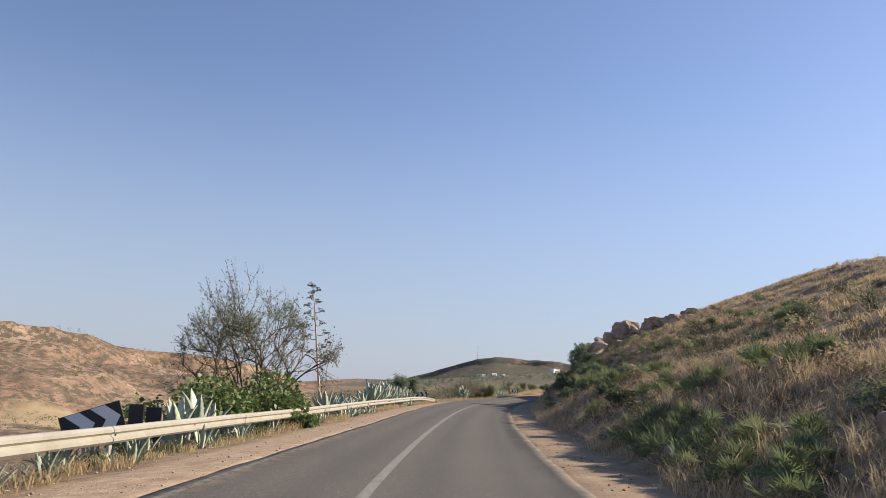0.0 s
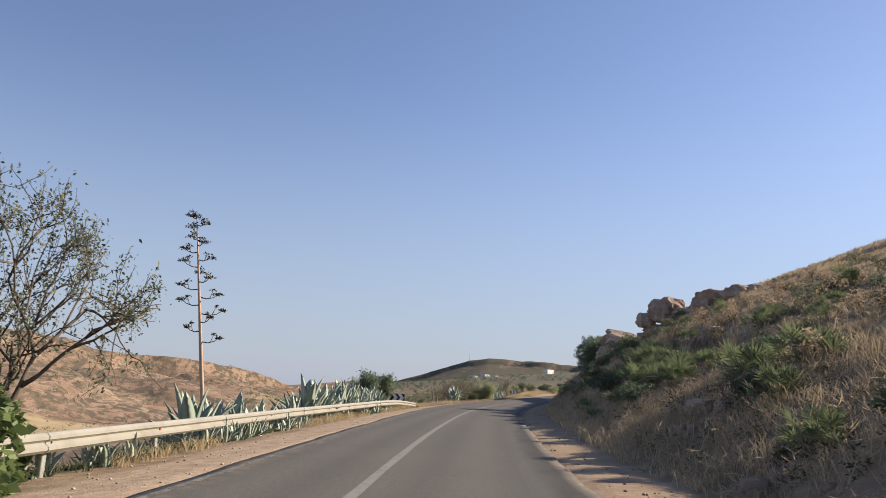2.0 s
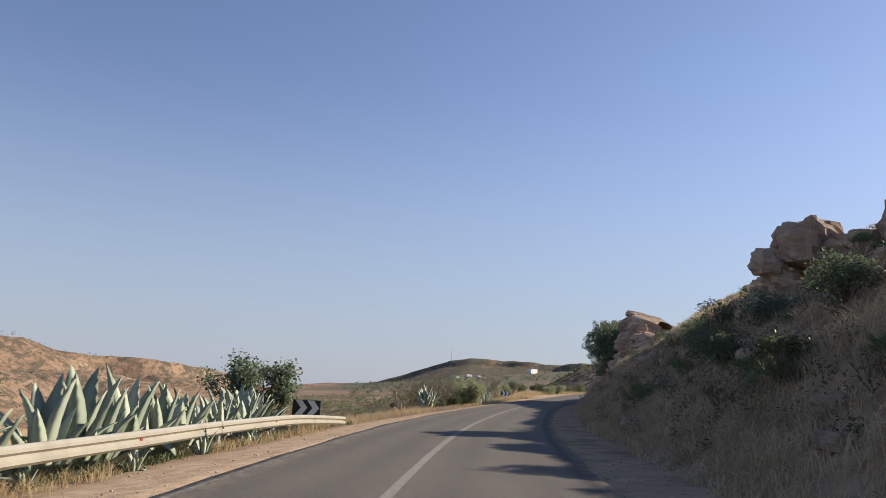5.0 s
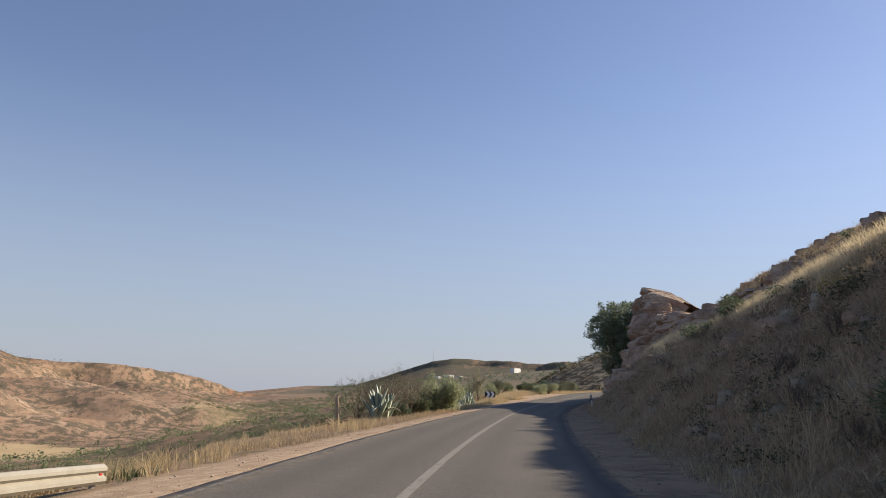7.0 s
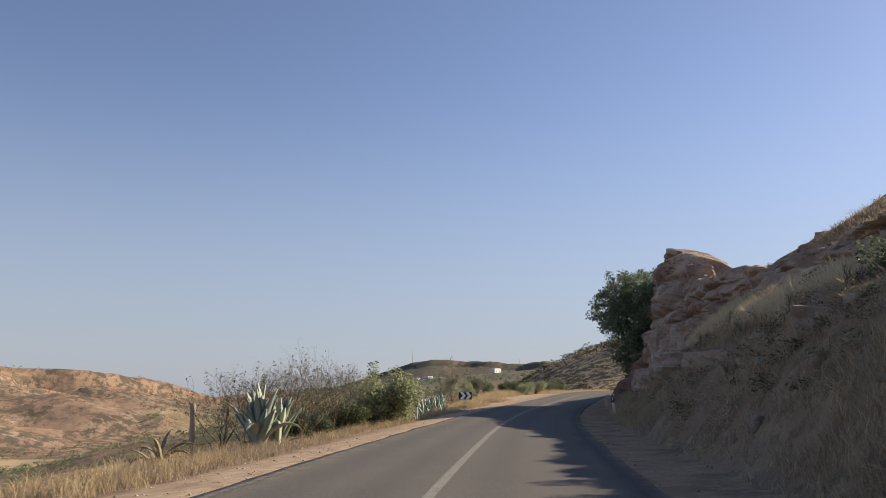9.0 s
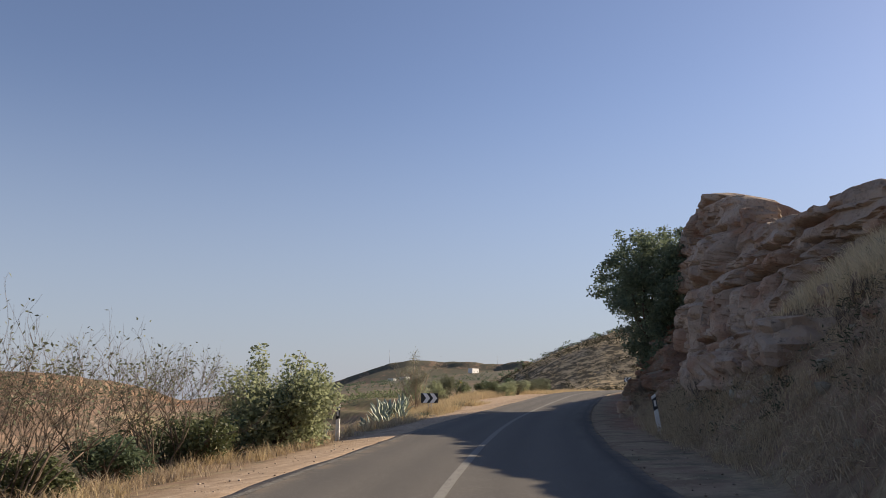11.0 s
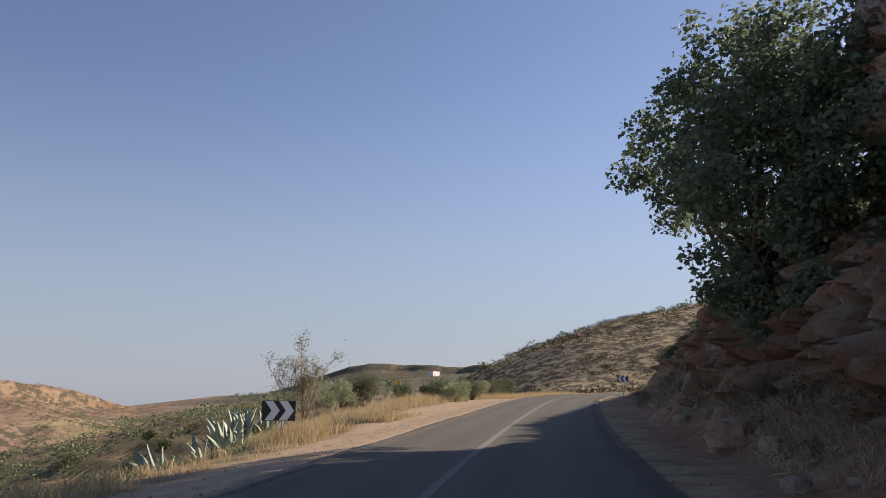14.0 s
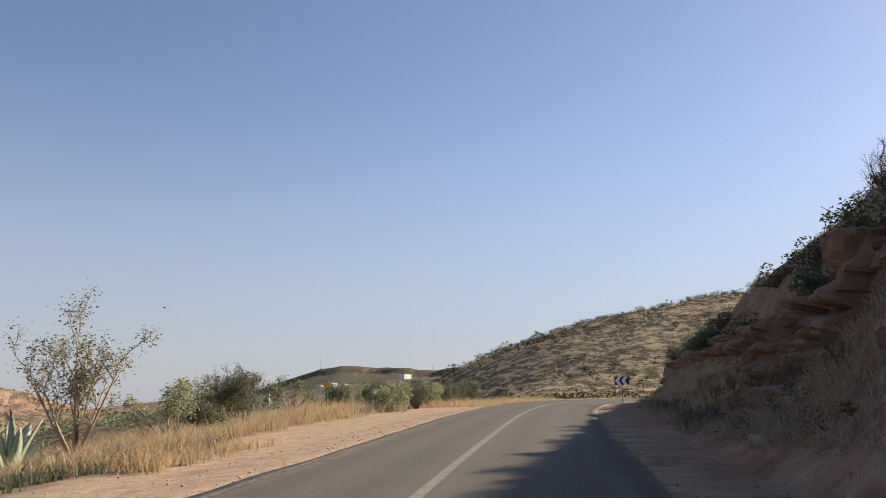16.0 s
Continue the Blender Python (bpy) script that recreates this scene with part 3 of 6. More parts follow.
def leaves_at(places, size, rng, droop=0.3, ratio=0.5):
    """Leaf quads, slightly folded, as verts and faces."""
    n = len(places)
    a = rng.normal(size=(n, 3))
    a[:, 2] = a[:, 2] * 0.6 - droop
    a /= np.linalg.norm(a, axis=1)[:, None]
    b = np.cross(a, rng.normal(size=(n, 3)))
    b /= np.linalg.norm(b, axis=1)[:, None] + 1e-9
    c = np.cross(a, b)
    s = (size * rng.uniform(0.6, 1.3, n))[:, None]
    v = np.stack([places, places + a * s * 0.45 + b * s * ratio * 0.5 + c * s * 0.08, places + a * s, places + a * s * 0.45 - b * s * ratio * 0.5 + c * s * 0.08], 1).reshape(-1, 3)
    i = np.arange(n)[:, None] * 4
    return v, i + np.array([[0, 1, 2, 3]])


def in_lumps(lumps, count, rng, shell=0.55):
    """Places spread through lumps (x, y, z, rx, ry, rz), denser near their skin."""
    lumps = np.array(lumps, float)
    size = (lumps[:, 3] * lumps[:, 4] * lumps[:, 5]) ** (2 / 3)
    pick = rng.choice(len(lumps), count, p=size / size.sum())
    d = rng.normal(size=(count, 3))
    d /= np.linalg.norm(d, axis=1)[:, None]
    r = shell + (1.02 - shell) * rng.uniform(0, 1, count) ** 0.6
    return lumps[pick, :3] + d * r[:, None] * lumps[pick, 3:6]


class Tubes:
    """Tapered tubes collected into one mesh."""

    def __init__(self, sides=5):
        self.v, self.f, self.sides = [], [], sides

    def add(self, pts, radii):
        base, k = len(self.v), self.sides
        for i, (p, r) in enumerate(zip(pts, radii)):
            way = Vector(pts[min(i + 1, len(pts) - 1)]) - Vector(pts[max(i - 1, 0)])
            q = way.to_track_quat("Z", "Y") if way.length > 1e-6 else Vector((0, 0, 1)).to_track_quat("Z", "Y")
            for j in range(k):
                a = 2 * math.pi * j / k
                self.v.append(Vector(p) + q @ Vector((r * math.cos(a), r * math.sin(a), 0)))
        for i in range(len(pts) - 1):
            for j in range(k):
                a, b = base + i * k + j, base + i * k + (j + 1) % k
                self.f.append((a, b, b + k, a + k))
        self.f.append(tuple(base + j for j in range(k))[::-1])
        self.f.append(tuple(base + (len(pts) - 1) * k + j for j in range(k)))

    def mesh(self, name, material):
        return mesh_of(name, self.v, self.f, material, True)


def grow(tubes, tips, rnd, p, way, length, radius, depth, spread=0.6, lift=0.1, shrink=0.72, kids=(2, 3)):
    """A crooked branch with its forks; tips gathers places for leaves."""
    pts, radii = [p.copy()], [radius]
    way = way.normalized()
    steps = 4
    for i in range(steps):
        way = (way + Vector((rnd.gauss(0, 0.16), rnd.gauss(0, 0.16), rnd.gauss(0, 0.12) + lift * 0.25))).normalized()
        p = p + way * (length / steps)
        pts.append(p.copy())
        radii.append(radius * (1 - 0.38 * (i + 1) / steps))
        if depth <= 1:
            tips.append(p.copy())
    tubes.add(pts, radii)
    if depth <= 0:
        return
    for _ in range(rnd.randint(*kids)):
        at = pts[rnd.choice((2, 3, 4, 4))]
        side = Vector((rnd.gauss(0, 1), rnd.gauss(0, 1), rnd.gauss(0, 0.6))).normalized()
        nxt = (way + side * spread * rnd.uniform(0.7, 1.5) + Vector((0, 0, lift))).normalized()
        grow(tubes, tips, rnd, at, nxt, length * shrink * rnd.uniform(0.75, 1.15), radius * 0.58, depth - 1, spread, lift, shrink, kids)


def rock_mesh(name, size, seed, material, cuts=5, square=0.55, rough=0.16, grain=(1, 1, 1)):
    """A broken stone block: a rounded box with facets, pits and ledges, standing on z = 0."""
    bm = bmesh.new()
    bmesh.ops.create_cube(bm, size=2.0)
    bmesh.ops.subdivide_edges(bm, edges=bm.edges[:], cuts=cuts, use_grid_fill=True)
    sx, sy, sz = size
    off = Vector((seed * 3.7, seed * 1.3, seed * 2.1))
    for v in bm.verts:
        c = v.co
        ball = c.normalized() * 1.25
        q = c * square + ball * (1 - square)
        g = Vector((q.x * grain[0], q.y * grain[1], q.z * grain[2])) * (0.8 if grain[0] > 1 else 1.0)
        big = noise.noise(g * 0.9 + off)
        mid = noise.noise(g * 2.1 + off * 2)
        cell = noise.voronoi(g * 1.25 + off)[0]
        small = noise.noise(g * 4.5 + off * 3) + 0.5 * noise.noise(g * 9.0 + off)
        crack = max(0.0, 0.16 - (cell[1] - cell[0])) * 4.0
        k = 1 + rough * (1.2 * big + 0.8 * mid + 0.45 * small + 0.5 * (min(cell[1] - cell[0], 0.6) - 0.3) - 0.9 * crack)
        v.co = Vector((q.x * k * sx / 2, q.y * k * sy / 2, (q.z * (1 + 0.75 * (k - 1)) + 1) * sz / 2))
    me = bpy.data.meshes.new(name)
    bm.to_mesh(me)
    bm.free()
    me.materials.append(material)
    return me


def ground_z(x, y):
    return float(land(x, y))


def empty_at(name, x, y, z, rz=0.0, scale=1.0):
    ob = new(name)
    ob.empty_display_size = 0.2
    ob.matrix_basis = pose(x, y, z, 0, 0, rz) @ Matrix.Scale(scale, 4)
    return ob


def box(bm, x0, x1, y0, y1, z0, z1):
    """A box in a bmesh; gives its verts."""
    m = Matrix.Translation(((x0 + x1) / 2, (y0 + y1) / 2, (z0 + z1) / 2)) @ Matrix.Diagonal((x1 - x0, y1 - y0, z1 - z0, 1))
    return bmesh.ops.create_cube(bm, size=1.0, matrix=m)["verts"]


def soft_box(x0, x1, y0, y1, z0, z1, edge=0.008):
    bm = bmesh.new()
    box(bm, x0, x1, y0, y1, z0, z1)
    bmesh.ops.bevel(bm, geom=bm.edges[:], offset=edge, segments=1, affect="EDGES")
    return bm

# ---------------------------------------------------------------- guardrail, signs, marker posts
RAIL_D = -5.1
BEAM = [(0.0, 0.155), (0.03, 0.15), (0.08, 0.105), (0.08, 0.055), (0.02, 0.012), (0.02, -0.012), (0.08, -0.055), (0.08, -0.105), (0.03, -0.15), (0.0, -0.155)]


def rail_height(y):
    """The beam's middle over the road's level: it dips into the ground at its far end."""
    return 0.17 - 0.45 * float(step(y, 66, 80)) + 0.02 * float(bumps(y, 0, 7, 51))


def build_guardrail():
    rail = empty_at("guardrail", *[float(v) for v in on_road(30, RAIL_D)], -0.6)
    inv = rail.matrix_basis.inverted()
    tagged(rail, "long cream-painted steel crash barrier along the valley verge", "guardrail")
    ys = [-14 + 4 * i for i in range(23)]
    for n, y0 in enumerate(ys[:-1]):
        verts, faces = [], []
        cuts = [y0 - 0.12 + (4.24) * i / 6 for i in range(7)]
        for y in cuts:
            dip = 0.012 if y < y0 or y > y0 + 4 else 0.0
            for back in (0, 1):
                for a, h in BEAM:
                    px, py = on_road(y, RAIL_D + a - 0.006 * back + dip * (n % 2) + 0.02 * float(bumps(y, 3, 6, 52)))
                    verts.append(inv @ Vector((float(px), float(py), float(LEVEL(py)) + rail_height(y) + h)))
        k = len(BEAM)
        for i in range(6):
            for back in (0, 1):
                for j in range(k - 1):
                    a = (i * 2 + back) * k + j
                    q = (a, a + 1, a + 1 + 2 * k, a + 2 * k)
                    faces.append(q if back else q[::-1])
            for j in (0, k - 1):
                a = i * 2 * k + j
                faces.append((a, a + k, a + 3 * k, a + 2 * k))
        for i in (0, 6):
            for j in range(k - 1):
                a = i * 2 * k + j
                faces.append((a, a + 1, a + 1 + k, a + k))
        sec = part("rail_section", mesh_of("rail_section", verts, faces, RAIL_PAINT), None, rail)
    post = soft_box(-0.03, 0.03, -0.06, 0.06, -0.75, 0.0, 0.01)
    pm = bpy.data.meshes.new("rail_post")
    post.to_mesh(pm)
    post.free()
    pm.materials.append(RAIL_GREY)
    dm = bmesh.new()
    bmesh.ops.create_cone(dm, segments=10, radius1=0.045, radius2=0.04, depth=0.02, cap_ends=True)
    disc = bpy.data.meshes.new("reflector")
    dm.to_mesh(disc)
    dm.free()
    disc.materials.append(RED_DISC)
    bm = bmesh.new()
    bmesh.ops.create_cone(bm, segments=8, radius1=0.024, radius2=0.016, depth=0.03, cap_ends=True)
    bolt = bpy.data.meshes.new("bolt")
    bm.to_mesh(bolt)
    bm.free()
    bolt.materials.append(BLACK_PAINT)
    for y in ys:
        turn = -math.degrees(math.atan(float(LEAN(y))))
        px, py = on_road(y, RAIL_D - 0.05)
        z = float(LEVEL(py)) + rail_height(y)
        ob = part("post", pm, None, rail)
        ob.matrix_basis = inv @ pose(float(px), float(py), z + 0.10, random.uniform(-3, 3), random.uniform(-4, 4), turn)
        px, py = on_road(y + 0.03, RAIL_D + 0.035)
        ob = part("reflector" if y % 8 < 4 else "bolt", disc if y % 8 < 4 else bolt, None, rail)
        ob.matrix_basis = inv @ pose(float(px), float(py), z, 0, 90, turn)
    return rail


def chevron_mesh(x0, w, h, reach, thick):
    bm = bmesh.new()
    ring = [(x0, h / 2), (x0 + w, h / 2), (x0 + w + reach, 0), (x0 + w, -h / 2), (x0, -h / 2), (x0 + reach, 0)]
    front = [bm.verts.new((x, -thick, z)) for x, z in ring]
    back = [bm.verts.new((x, 0, z)) for x, z in ring]
    for i in (0, 1):
        idx = ((0, 1, 2, 5), (5, 2, 3, 4))[i]
        bm.faces.new([front[j] for j in idx])
    for i in range(6):
        j = (i + 1) % 6
        bm.faces.new((front[i], back[i], back[j], front[j]))
    bmesh.ops.recalc_face_normals(bm, faces=bm.faces[:])
    return bm


def chevron_sign(x, y, z, turn, label, wide=1.08, high=0.6, to_left=False, posts=(-0.06, 0.1), foot=None, tilt=0.0, drop=1.0):
    """A black board with two white arrows, its middle at z, on steel posts."""
    s = empty_at("chevron_sign", x, y, foot if foot is not None else ground_z(x, y))
    s.matrix_basis = pose(x, y, s.matrix_basis.translation.z, 0, 0, turn)
    base = z - s.matrix_basis.translation.z
    tagged(s, label, "road sign")
    lean = pose(0, 0, base, 0, tilt, 0)
    panel = part("panel", soft_box(-wide / 2, wide / 2, 0.0, 0.03, -high / 2, high / 2, 0.006), BLACK_PAINT, s)
    panel.matrix_basis = lean
    w, reach = wide * 0.24, wide * 0.2
    for x0 in (-wide * 0.40, wide * 0.02):
        c = part("chevron", chevron_mesh(x0, w, high * 0.96, reach, 0.006), SIGN_WHITE, panel, "white painted arrow")
        if to_left:
            c.matrix_basis = pose(0, -0.006, 0, 0, 0, 180)
            for v in c.data.vertices:
                v.co.y = -v.co.y
        else:
            c.matrix_basis = pose(0, -0.001, 0)
    for px in posts:
        leg = part("post", soft_box(px - 0.03, px + 0.03, 0.035, 0.085, -0.35, base + high * 0.3, 0.006), GREY_PAINT, s)
        if tilt:
            leg.matrix_basis = pose(0, 0, 0, 0, tilt * 0.5, 0)
    return s


def heading(y):
    return -math.degrees(math.atan(float(LEAN(y))))


def marker_post(x, y, z, label, lean=(0, 0), turn=0.0):
    """A white roadside marker post with a black band and a pale reflector."""
    s = empty_at("marker_post", x, y, z)
    s.matrix_basis = pose(x, y, z, lean[0], lean[1], turn)
    tagged(s, label, "marker post", "roadside marker posts")

    def shell(w, d, z0, z1, slant=0.0, edge=0.012):
        bm = bmesh.new()
        box(bm, -w, w, -d, d, z0, z1)
        for v in bm.verts:
            if v.co.z > z1 - 0.001:
                v.co.z += slant * (v.co.x / w)
            elif slant and z0 > 0.3:
                v.co.z += slant * (v.co.x / w)
        bmesh.ops.bevel(bm, geom=[e for e in bm.edges if abs(e.verts[0].co.z - e.verts[1].co.z) > 0.1], offset=edge, segments=2, affect="EDGES")
        return bm

    part("body", shell(0.058, 0.05, -0.25, 0.66, 0.0), WHITE_PAINT, s, "chalky white lower shaft")
    part("band", shell(0.061, 0.053, 0.66, 0.98, 0.035), BLACK_PAINT, s, "black slanted band")
    part("cap", shell(0.059, 0.051, 0.985, 1.06, 0.035), WHITE_PAINT, s)
    part("reflector", soft_box(-0.028, 0.03, -0.062, -0.052, 0.75, 0.92, 0.004), WHITE_PAINT, s, "pale rectangular reflector")
    return s


build_guardrail()
chevron_sign(-5.25, 15.3, 0.16, heading(15) + 12, "black and white arrow board knocked askew behind the crash barrier", 1.12, 0.56, tilt=-21)
chevron_sign(4.33, 73.44, 0.07, heading(73), "black and white arrow board on short posts behind the barrier", 1.06, 0.56)
chevron_sign(25.5, 141.8, 0.61, heading(141), "black and white arrow board on thin posts in dry grass")
chevron_sign(53.95, 175.4, 2.45, heading(175), "small black and white arrow board on the earth bank", 0.85, 0.5, to_left=True, posts=(0.0,))
marker_post(18.49, 118.62, -0.50, "white roadside marker post with a black band, standing in grass", (0, 0), heading(118))
marker_post(27.34, 114.85, -0.10, "leaning white roadside marker post with a black band below the cliff", (2, -8), heading(114))


def dark_boards():
    s = empty_at("sign_back", -4.85, 17.3, ground_z(-4.85, 17.3))
    tagged(s, "two weathered black boards standing upright behind the barrier", "sign board")
    for i, x in enumerate((-0.34, 0.02)):
        b = part("board", soft_box(x, x + 0.33, -0.02 - 0.05 * i, 0.02 - 0.05 * i, -0.2, 1.08 - 0.05 * i, 0.01), BLACK_PAINT, s)
        b.matrix_basis = pose(0, 0, 0, 0, -3 + 2 * i, -8 + 10 * i)
    for x in (-0.3, 0.3):
        part("stake", soft_box(x - 0.03, x + 0.03, 0.03, 0.08, -0.3, 0.9, 0.008), PALE_WOOD, s)


def wooden_post(x, y, tall):
    t = Tubes(9)
    t.add([(0, 0, -0.4), (0.01, 0, 0.4), (-0.01, 0.01, tall * 0.8), (-0.02, 0.01, tall)], [0.11, 0.105, 0.098, 0.09])
    ob = part("wooden_post", t.mesh("wooden_post", PALE_WOOD), None)
    ob.matrix_basis = pose(x, y, ground_z(x, y), 1, -1.5, 0)
    tagged(ob, "weathered round wooden fence post standing in dry grass", "post")


def yellow_marker(x, y, z):
    s = empty_at("gas_marker", x, y, z)
    tagged(s, "thin dark pole carrying a small yellow box", "marker")
    t = Tubes(7)
    t.add([(0, 0, -0.2), (0, 0, 1.0), (0, 0, 1.75)], [0.045, 0.045, 0.04])
    part("pole", t.mesh("pole", TWIG), None, s)
    part("box", soft_box(-0.19, 0.19, -0.12, 0.12, 1.72, 2.12, 0.02), YELLOW_PAINT, s, "yellow painted box")
    part("cap", soft_box(-0.1, 0.1, -0.08, 0.08, 2.12, 2.32, 0.02), GREY_PAINT, s)
    for dx, dy, r in ((0.45, -0.1, 0.2), (-0.4, 0.15, 0.16)):
        ob = part("foot_stone", rock_mesh("foot_stone", (r * 2, r * 1.8, r * 1.5), int(r * 100), ROCK, 2), None, s)
        ob.matrix_basis = pose(dx, dy, -0.1)


def white_pole(x, y, top):
    z = ground_z(x, y)
    s = empty_at("lamp_pole", x, y, z)
    tagged(s, "slim grey pole with a white round head among bushes", "pole")
    t = Tubes(7)
    t.add([(0, 0, -0.2), (0, 0, 1.0), (0, 0, top - z)], [0.05, 0.045, 0.035])
    part("pole", t.mesh("pole", RAIL_GREY), None, s)
    bm = bmesh.new()
    bmesh.ops.create_uvsphere(bm, u_segments=10, v_segments=8, radius=0.17, matrix=Matrix.Translation((0, 0, top - z + 0.12)))
    part("head", bm, WHITE_PAINT, s, "white rounded head")


dark_boards()
wooden_post(9.6, 106.5, 1.6)
yellow_marker(39.0, 194.4, ground_z(39.0, 194.4))
white_pole(34.0, 183.0, 1.85)

# ---------------------------------------------------------------- cliff and boulders
# the rock over the ledge: where its foot starts, how far it leans back low down and higher up, and its top
ROCK_FOOT = eased([(84, 5.6), (92, 4.6), (105, 3.9), (112, 3.4), (116, 2.6), (119, 1.0), (122, -0.2), (146, -0.2)], 80, 190, 1)
ROCK_FACE = eased([(84, 14.5), (91, 12.8), (97, 11.2), (105, 9.8), (112, 8.4), (116, 7.5), (120, 6.9), (124, 6.7), (130, 6.9), (134, 7.3), (136, 8.2), (139, 9.6), (146, 10.5)], 80, 190, 1)
ROCK_LEAN = eased([(84, 0.9), (105, 0.75), (112, 0.7), (116, 0.55), (119, 0.35), (122, 0.22), (134, 0.14), (140, 0.5)], 80, 190, 1)
ROCK_BACK = eased([(84, 1.4), (112, 1.3), (116, 1.0), (120, 0.85), (123, 0.65), (126, 0.45), (128, 0.2), (134, 0.15), (140, 0.6)], 80, 190, 1)
ROCK_TOP = eased([(84, 6.8), (90, 6.6), (98, 6.6), (106, 6.6), (112, 6.6), (116, 6.8), (119, 6.8), (122, 7.2), (124.5, 8.0), (126.5, 9.2), (128, 10.0), (131, 10.2), (134, 10.3), (136, 10.0), (138, 8.8), (140, 8.2), (146, 7.4)], 80, 190, 1)


def cliff_d(y, h):
    """How far the rock face stands from the road's middle, at a height over the road."""
    up = h - ROCK_FOOT(y)
    return ROCK_FACE(y) + ROCK_LEAN(y) * np.clip(up, 0, 5.0) + ROCK_BACK(y) * np.maximum(up - 5.0, 0)


CUT_TOP = eased([(118, 0.3), (124, 1.0), (129, 2.2), (134, 4.8), (137, 5.6), (140, 5.2), (141.5, 4.6), (143.5, 4.2), (146, 3.9), (150, 3.6), (158, 3.3), (168, 3.1), (176, 3.0), (186, 3.0), (196, 2.7), (204, 2.0), (212, 0.8)], 110, 220, 1)


CUT_FOOT = eased([(118, 6.3), (124, 6.2), (131, 5.5), (141, 5.4), (146, 5.8), (152, 6.4), (158, 6.7), (168, 6.7), (176, 6.3), (186, 5.8), (196, 5.4), (212, 5.2)], 110, 220, 1)


def cut_d(y, h):
    return CUT_FOOT(y) + 0.30 * h + 0.16 * np.maximum(h - 2.2, 0)


def rock_face(name, y0, y1, foot, top, face, material, layers, wide, proud, seed, cell=0.13, joint=0.30, roll=2.6, grit=1.0):
    """A sheet of layered, broken rock along the road: each layer splits into blocks that stand out or back, with open joints."""
    rnd = np.random.default_rng(seed)
    ys = np.arange(y0, y1, cell)
    tall = float(np.max(top(ys) - foot(ys)))
    vs = np.linspace(0, 1, int(tall / cell))
    yy, vv = np.meshgrid(ys, vs)
    crest = top(yy) + 0.55 * bumps(yy, yy * 0, 2.4, seed, 3) + 0.5 * (lattice(np.floor(yy / 1.3 + 0.4 * bumps(yy, yy * 0, 2, seed + 1)), yy * 0, seed + 2) - 0.5)
    hh = foot(yy) + (crest - foot(yy)) * vv
    yw = yy + 0.55 * bumps(yy, hh, 2.6, seed + 3, 3)
    hw = hh + 0.03 * (yy - y0) + 0.35 * bumps(yy, hh, 4.5, seed + 4, 3) + 0.12 * bumps(yy, hh, 0.9, seed + 19, 2)
    edges = np.cumsum(rnd.uniform(*layers, 40)) - 4.0
    li = np.clip(np.searchsorted(edges, hw), 1, 39)
    dz = np.minimum(hw - edges[li - 1], edges[li] - hw)
    w = wide * (0.55 + 0.9 * lattice(li, li * 0, seed + 5))
    along = yw / w + 7.3 * lattice(li, li * 0 + 3, seed + 6)
    bi = np.floor(along)
    u = along - bi
    skew = 0.25 * (lattice(bi, li, seed + 7) - 0.5)
    dy = np.minimum(u + skew * 0.2, 1 - u) * w
    dj = np.minimum(np.maximum(dy, 0), np.maximum(dz, 0))
    out = proud * 2 * (lattice(bi, li, seed + 8) - 0.5) + 0.35 * proud * 2 * (lattice(li, li * 0 + 9, seed + 9) - 0.5)
    out = out + 0.5 * (u - 0.5) * (lattice(bi, li, seed + 10) - 0.5) * w * 0.6
    open_ = step(bumps(yy, hh, 1.8, seed + 12, 2), -0.5, 0.25)
    crack = np.abs(bumps(yy, hh, 1.6, seed + 17, 4, 0.6))
    out = out - joint * open_ * np.exp(-(dj / 0.15) ** 2) - 0.08 * np.exp(-dj / 0.12) - 0.5 * joint * np.maximum(1 - crack / 0.07, 0)
    chip = np.floor(2.2 * bumps(yy, hh, 1.1, seed + 18, 2) + 0.5)
    out = out + 0.20 * chip
    out = out + 0.55 * bumps(yy, hh, 4.0, seed + 13, 3) + grit * (0.12 * bumps(yy, hh, 0.7, seed + 14, 3) + 0.08 * bumps(yy, hh, 0.26, seed + 15, 2))
    out = out * (1 - 0.55 * step(vv, 0.88, 1.0)) * step(vv, -0.05, 0.06)
    d = face(yy, hh) - out
    # over the crest the sheet bends back into the hill
    back = np.array([0.25, 0.6, 1.1, 1.8, roll])[:, None]
    y2 = np.repeat(ys[None], 5, 0)
    d2 = d[-1][None] + back
    h2 = hh[-1][None] + 0.12 * bumps(y2, d2, 0.8, seed + 16, 3) + 0.10 * back - 0.16 * back ** 2
    yy, d, hh = np.concatenate([yy, y2]), np.concatenate([d, d2]), np.concatenate([hh, h2])
    px, py = on_road(yy, d)
    rows, cols = yy.shape
    idx = np.arange(rows * cols).reshape(rows, cols)
    f = np.stack([idx[:-1, :-1], idx[1:, :-1], idx[1:, 1:], idx[:-1, 1:]], -1).reshape(-1, 4)
    me = quick_mesh(name, np.stack([px, py, LEVEL(py) + hh], -1).reshape(-1, 3), [f], material)
    me.polygons.foreach_set("use_smooth", np.zeros(len(f), bool))
    return me


def build_cliff():
    me = rock_face("cliff", 88, 143, ROCK_FOOT, ROCK_TOP, cliff_d, ROCK, (0.9, 2.2), 1.7, 0.5, 7, 0.10, 0.95)
    tagged(part("cliff", me, None), "tall cracked ochre rock face with overhanging layers beside the road", "cliff", kind="structure")


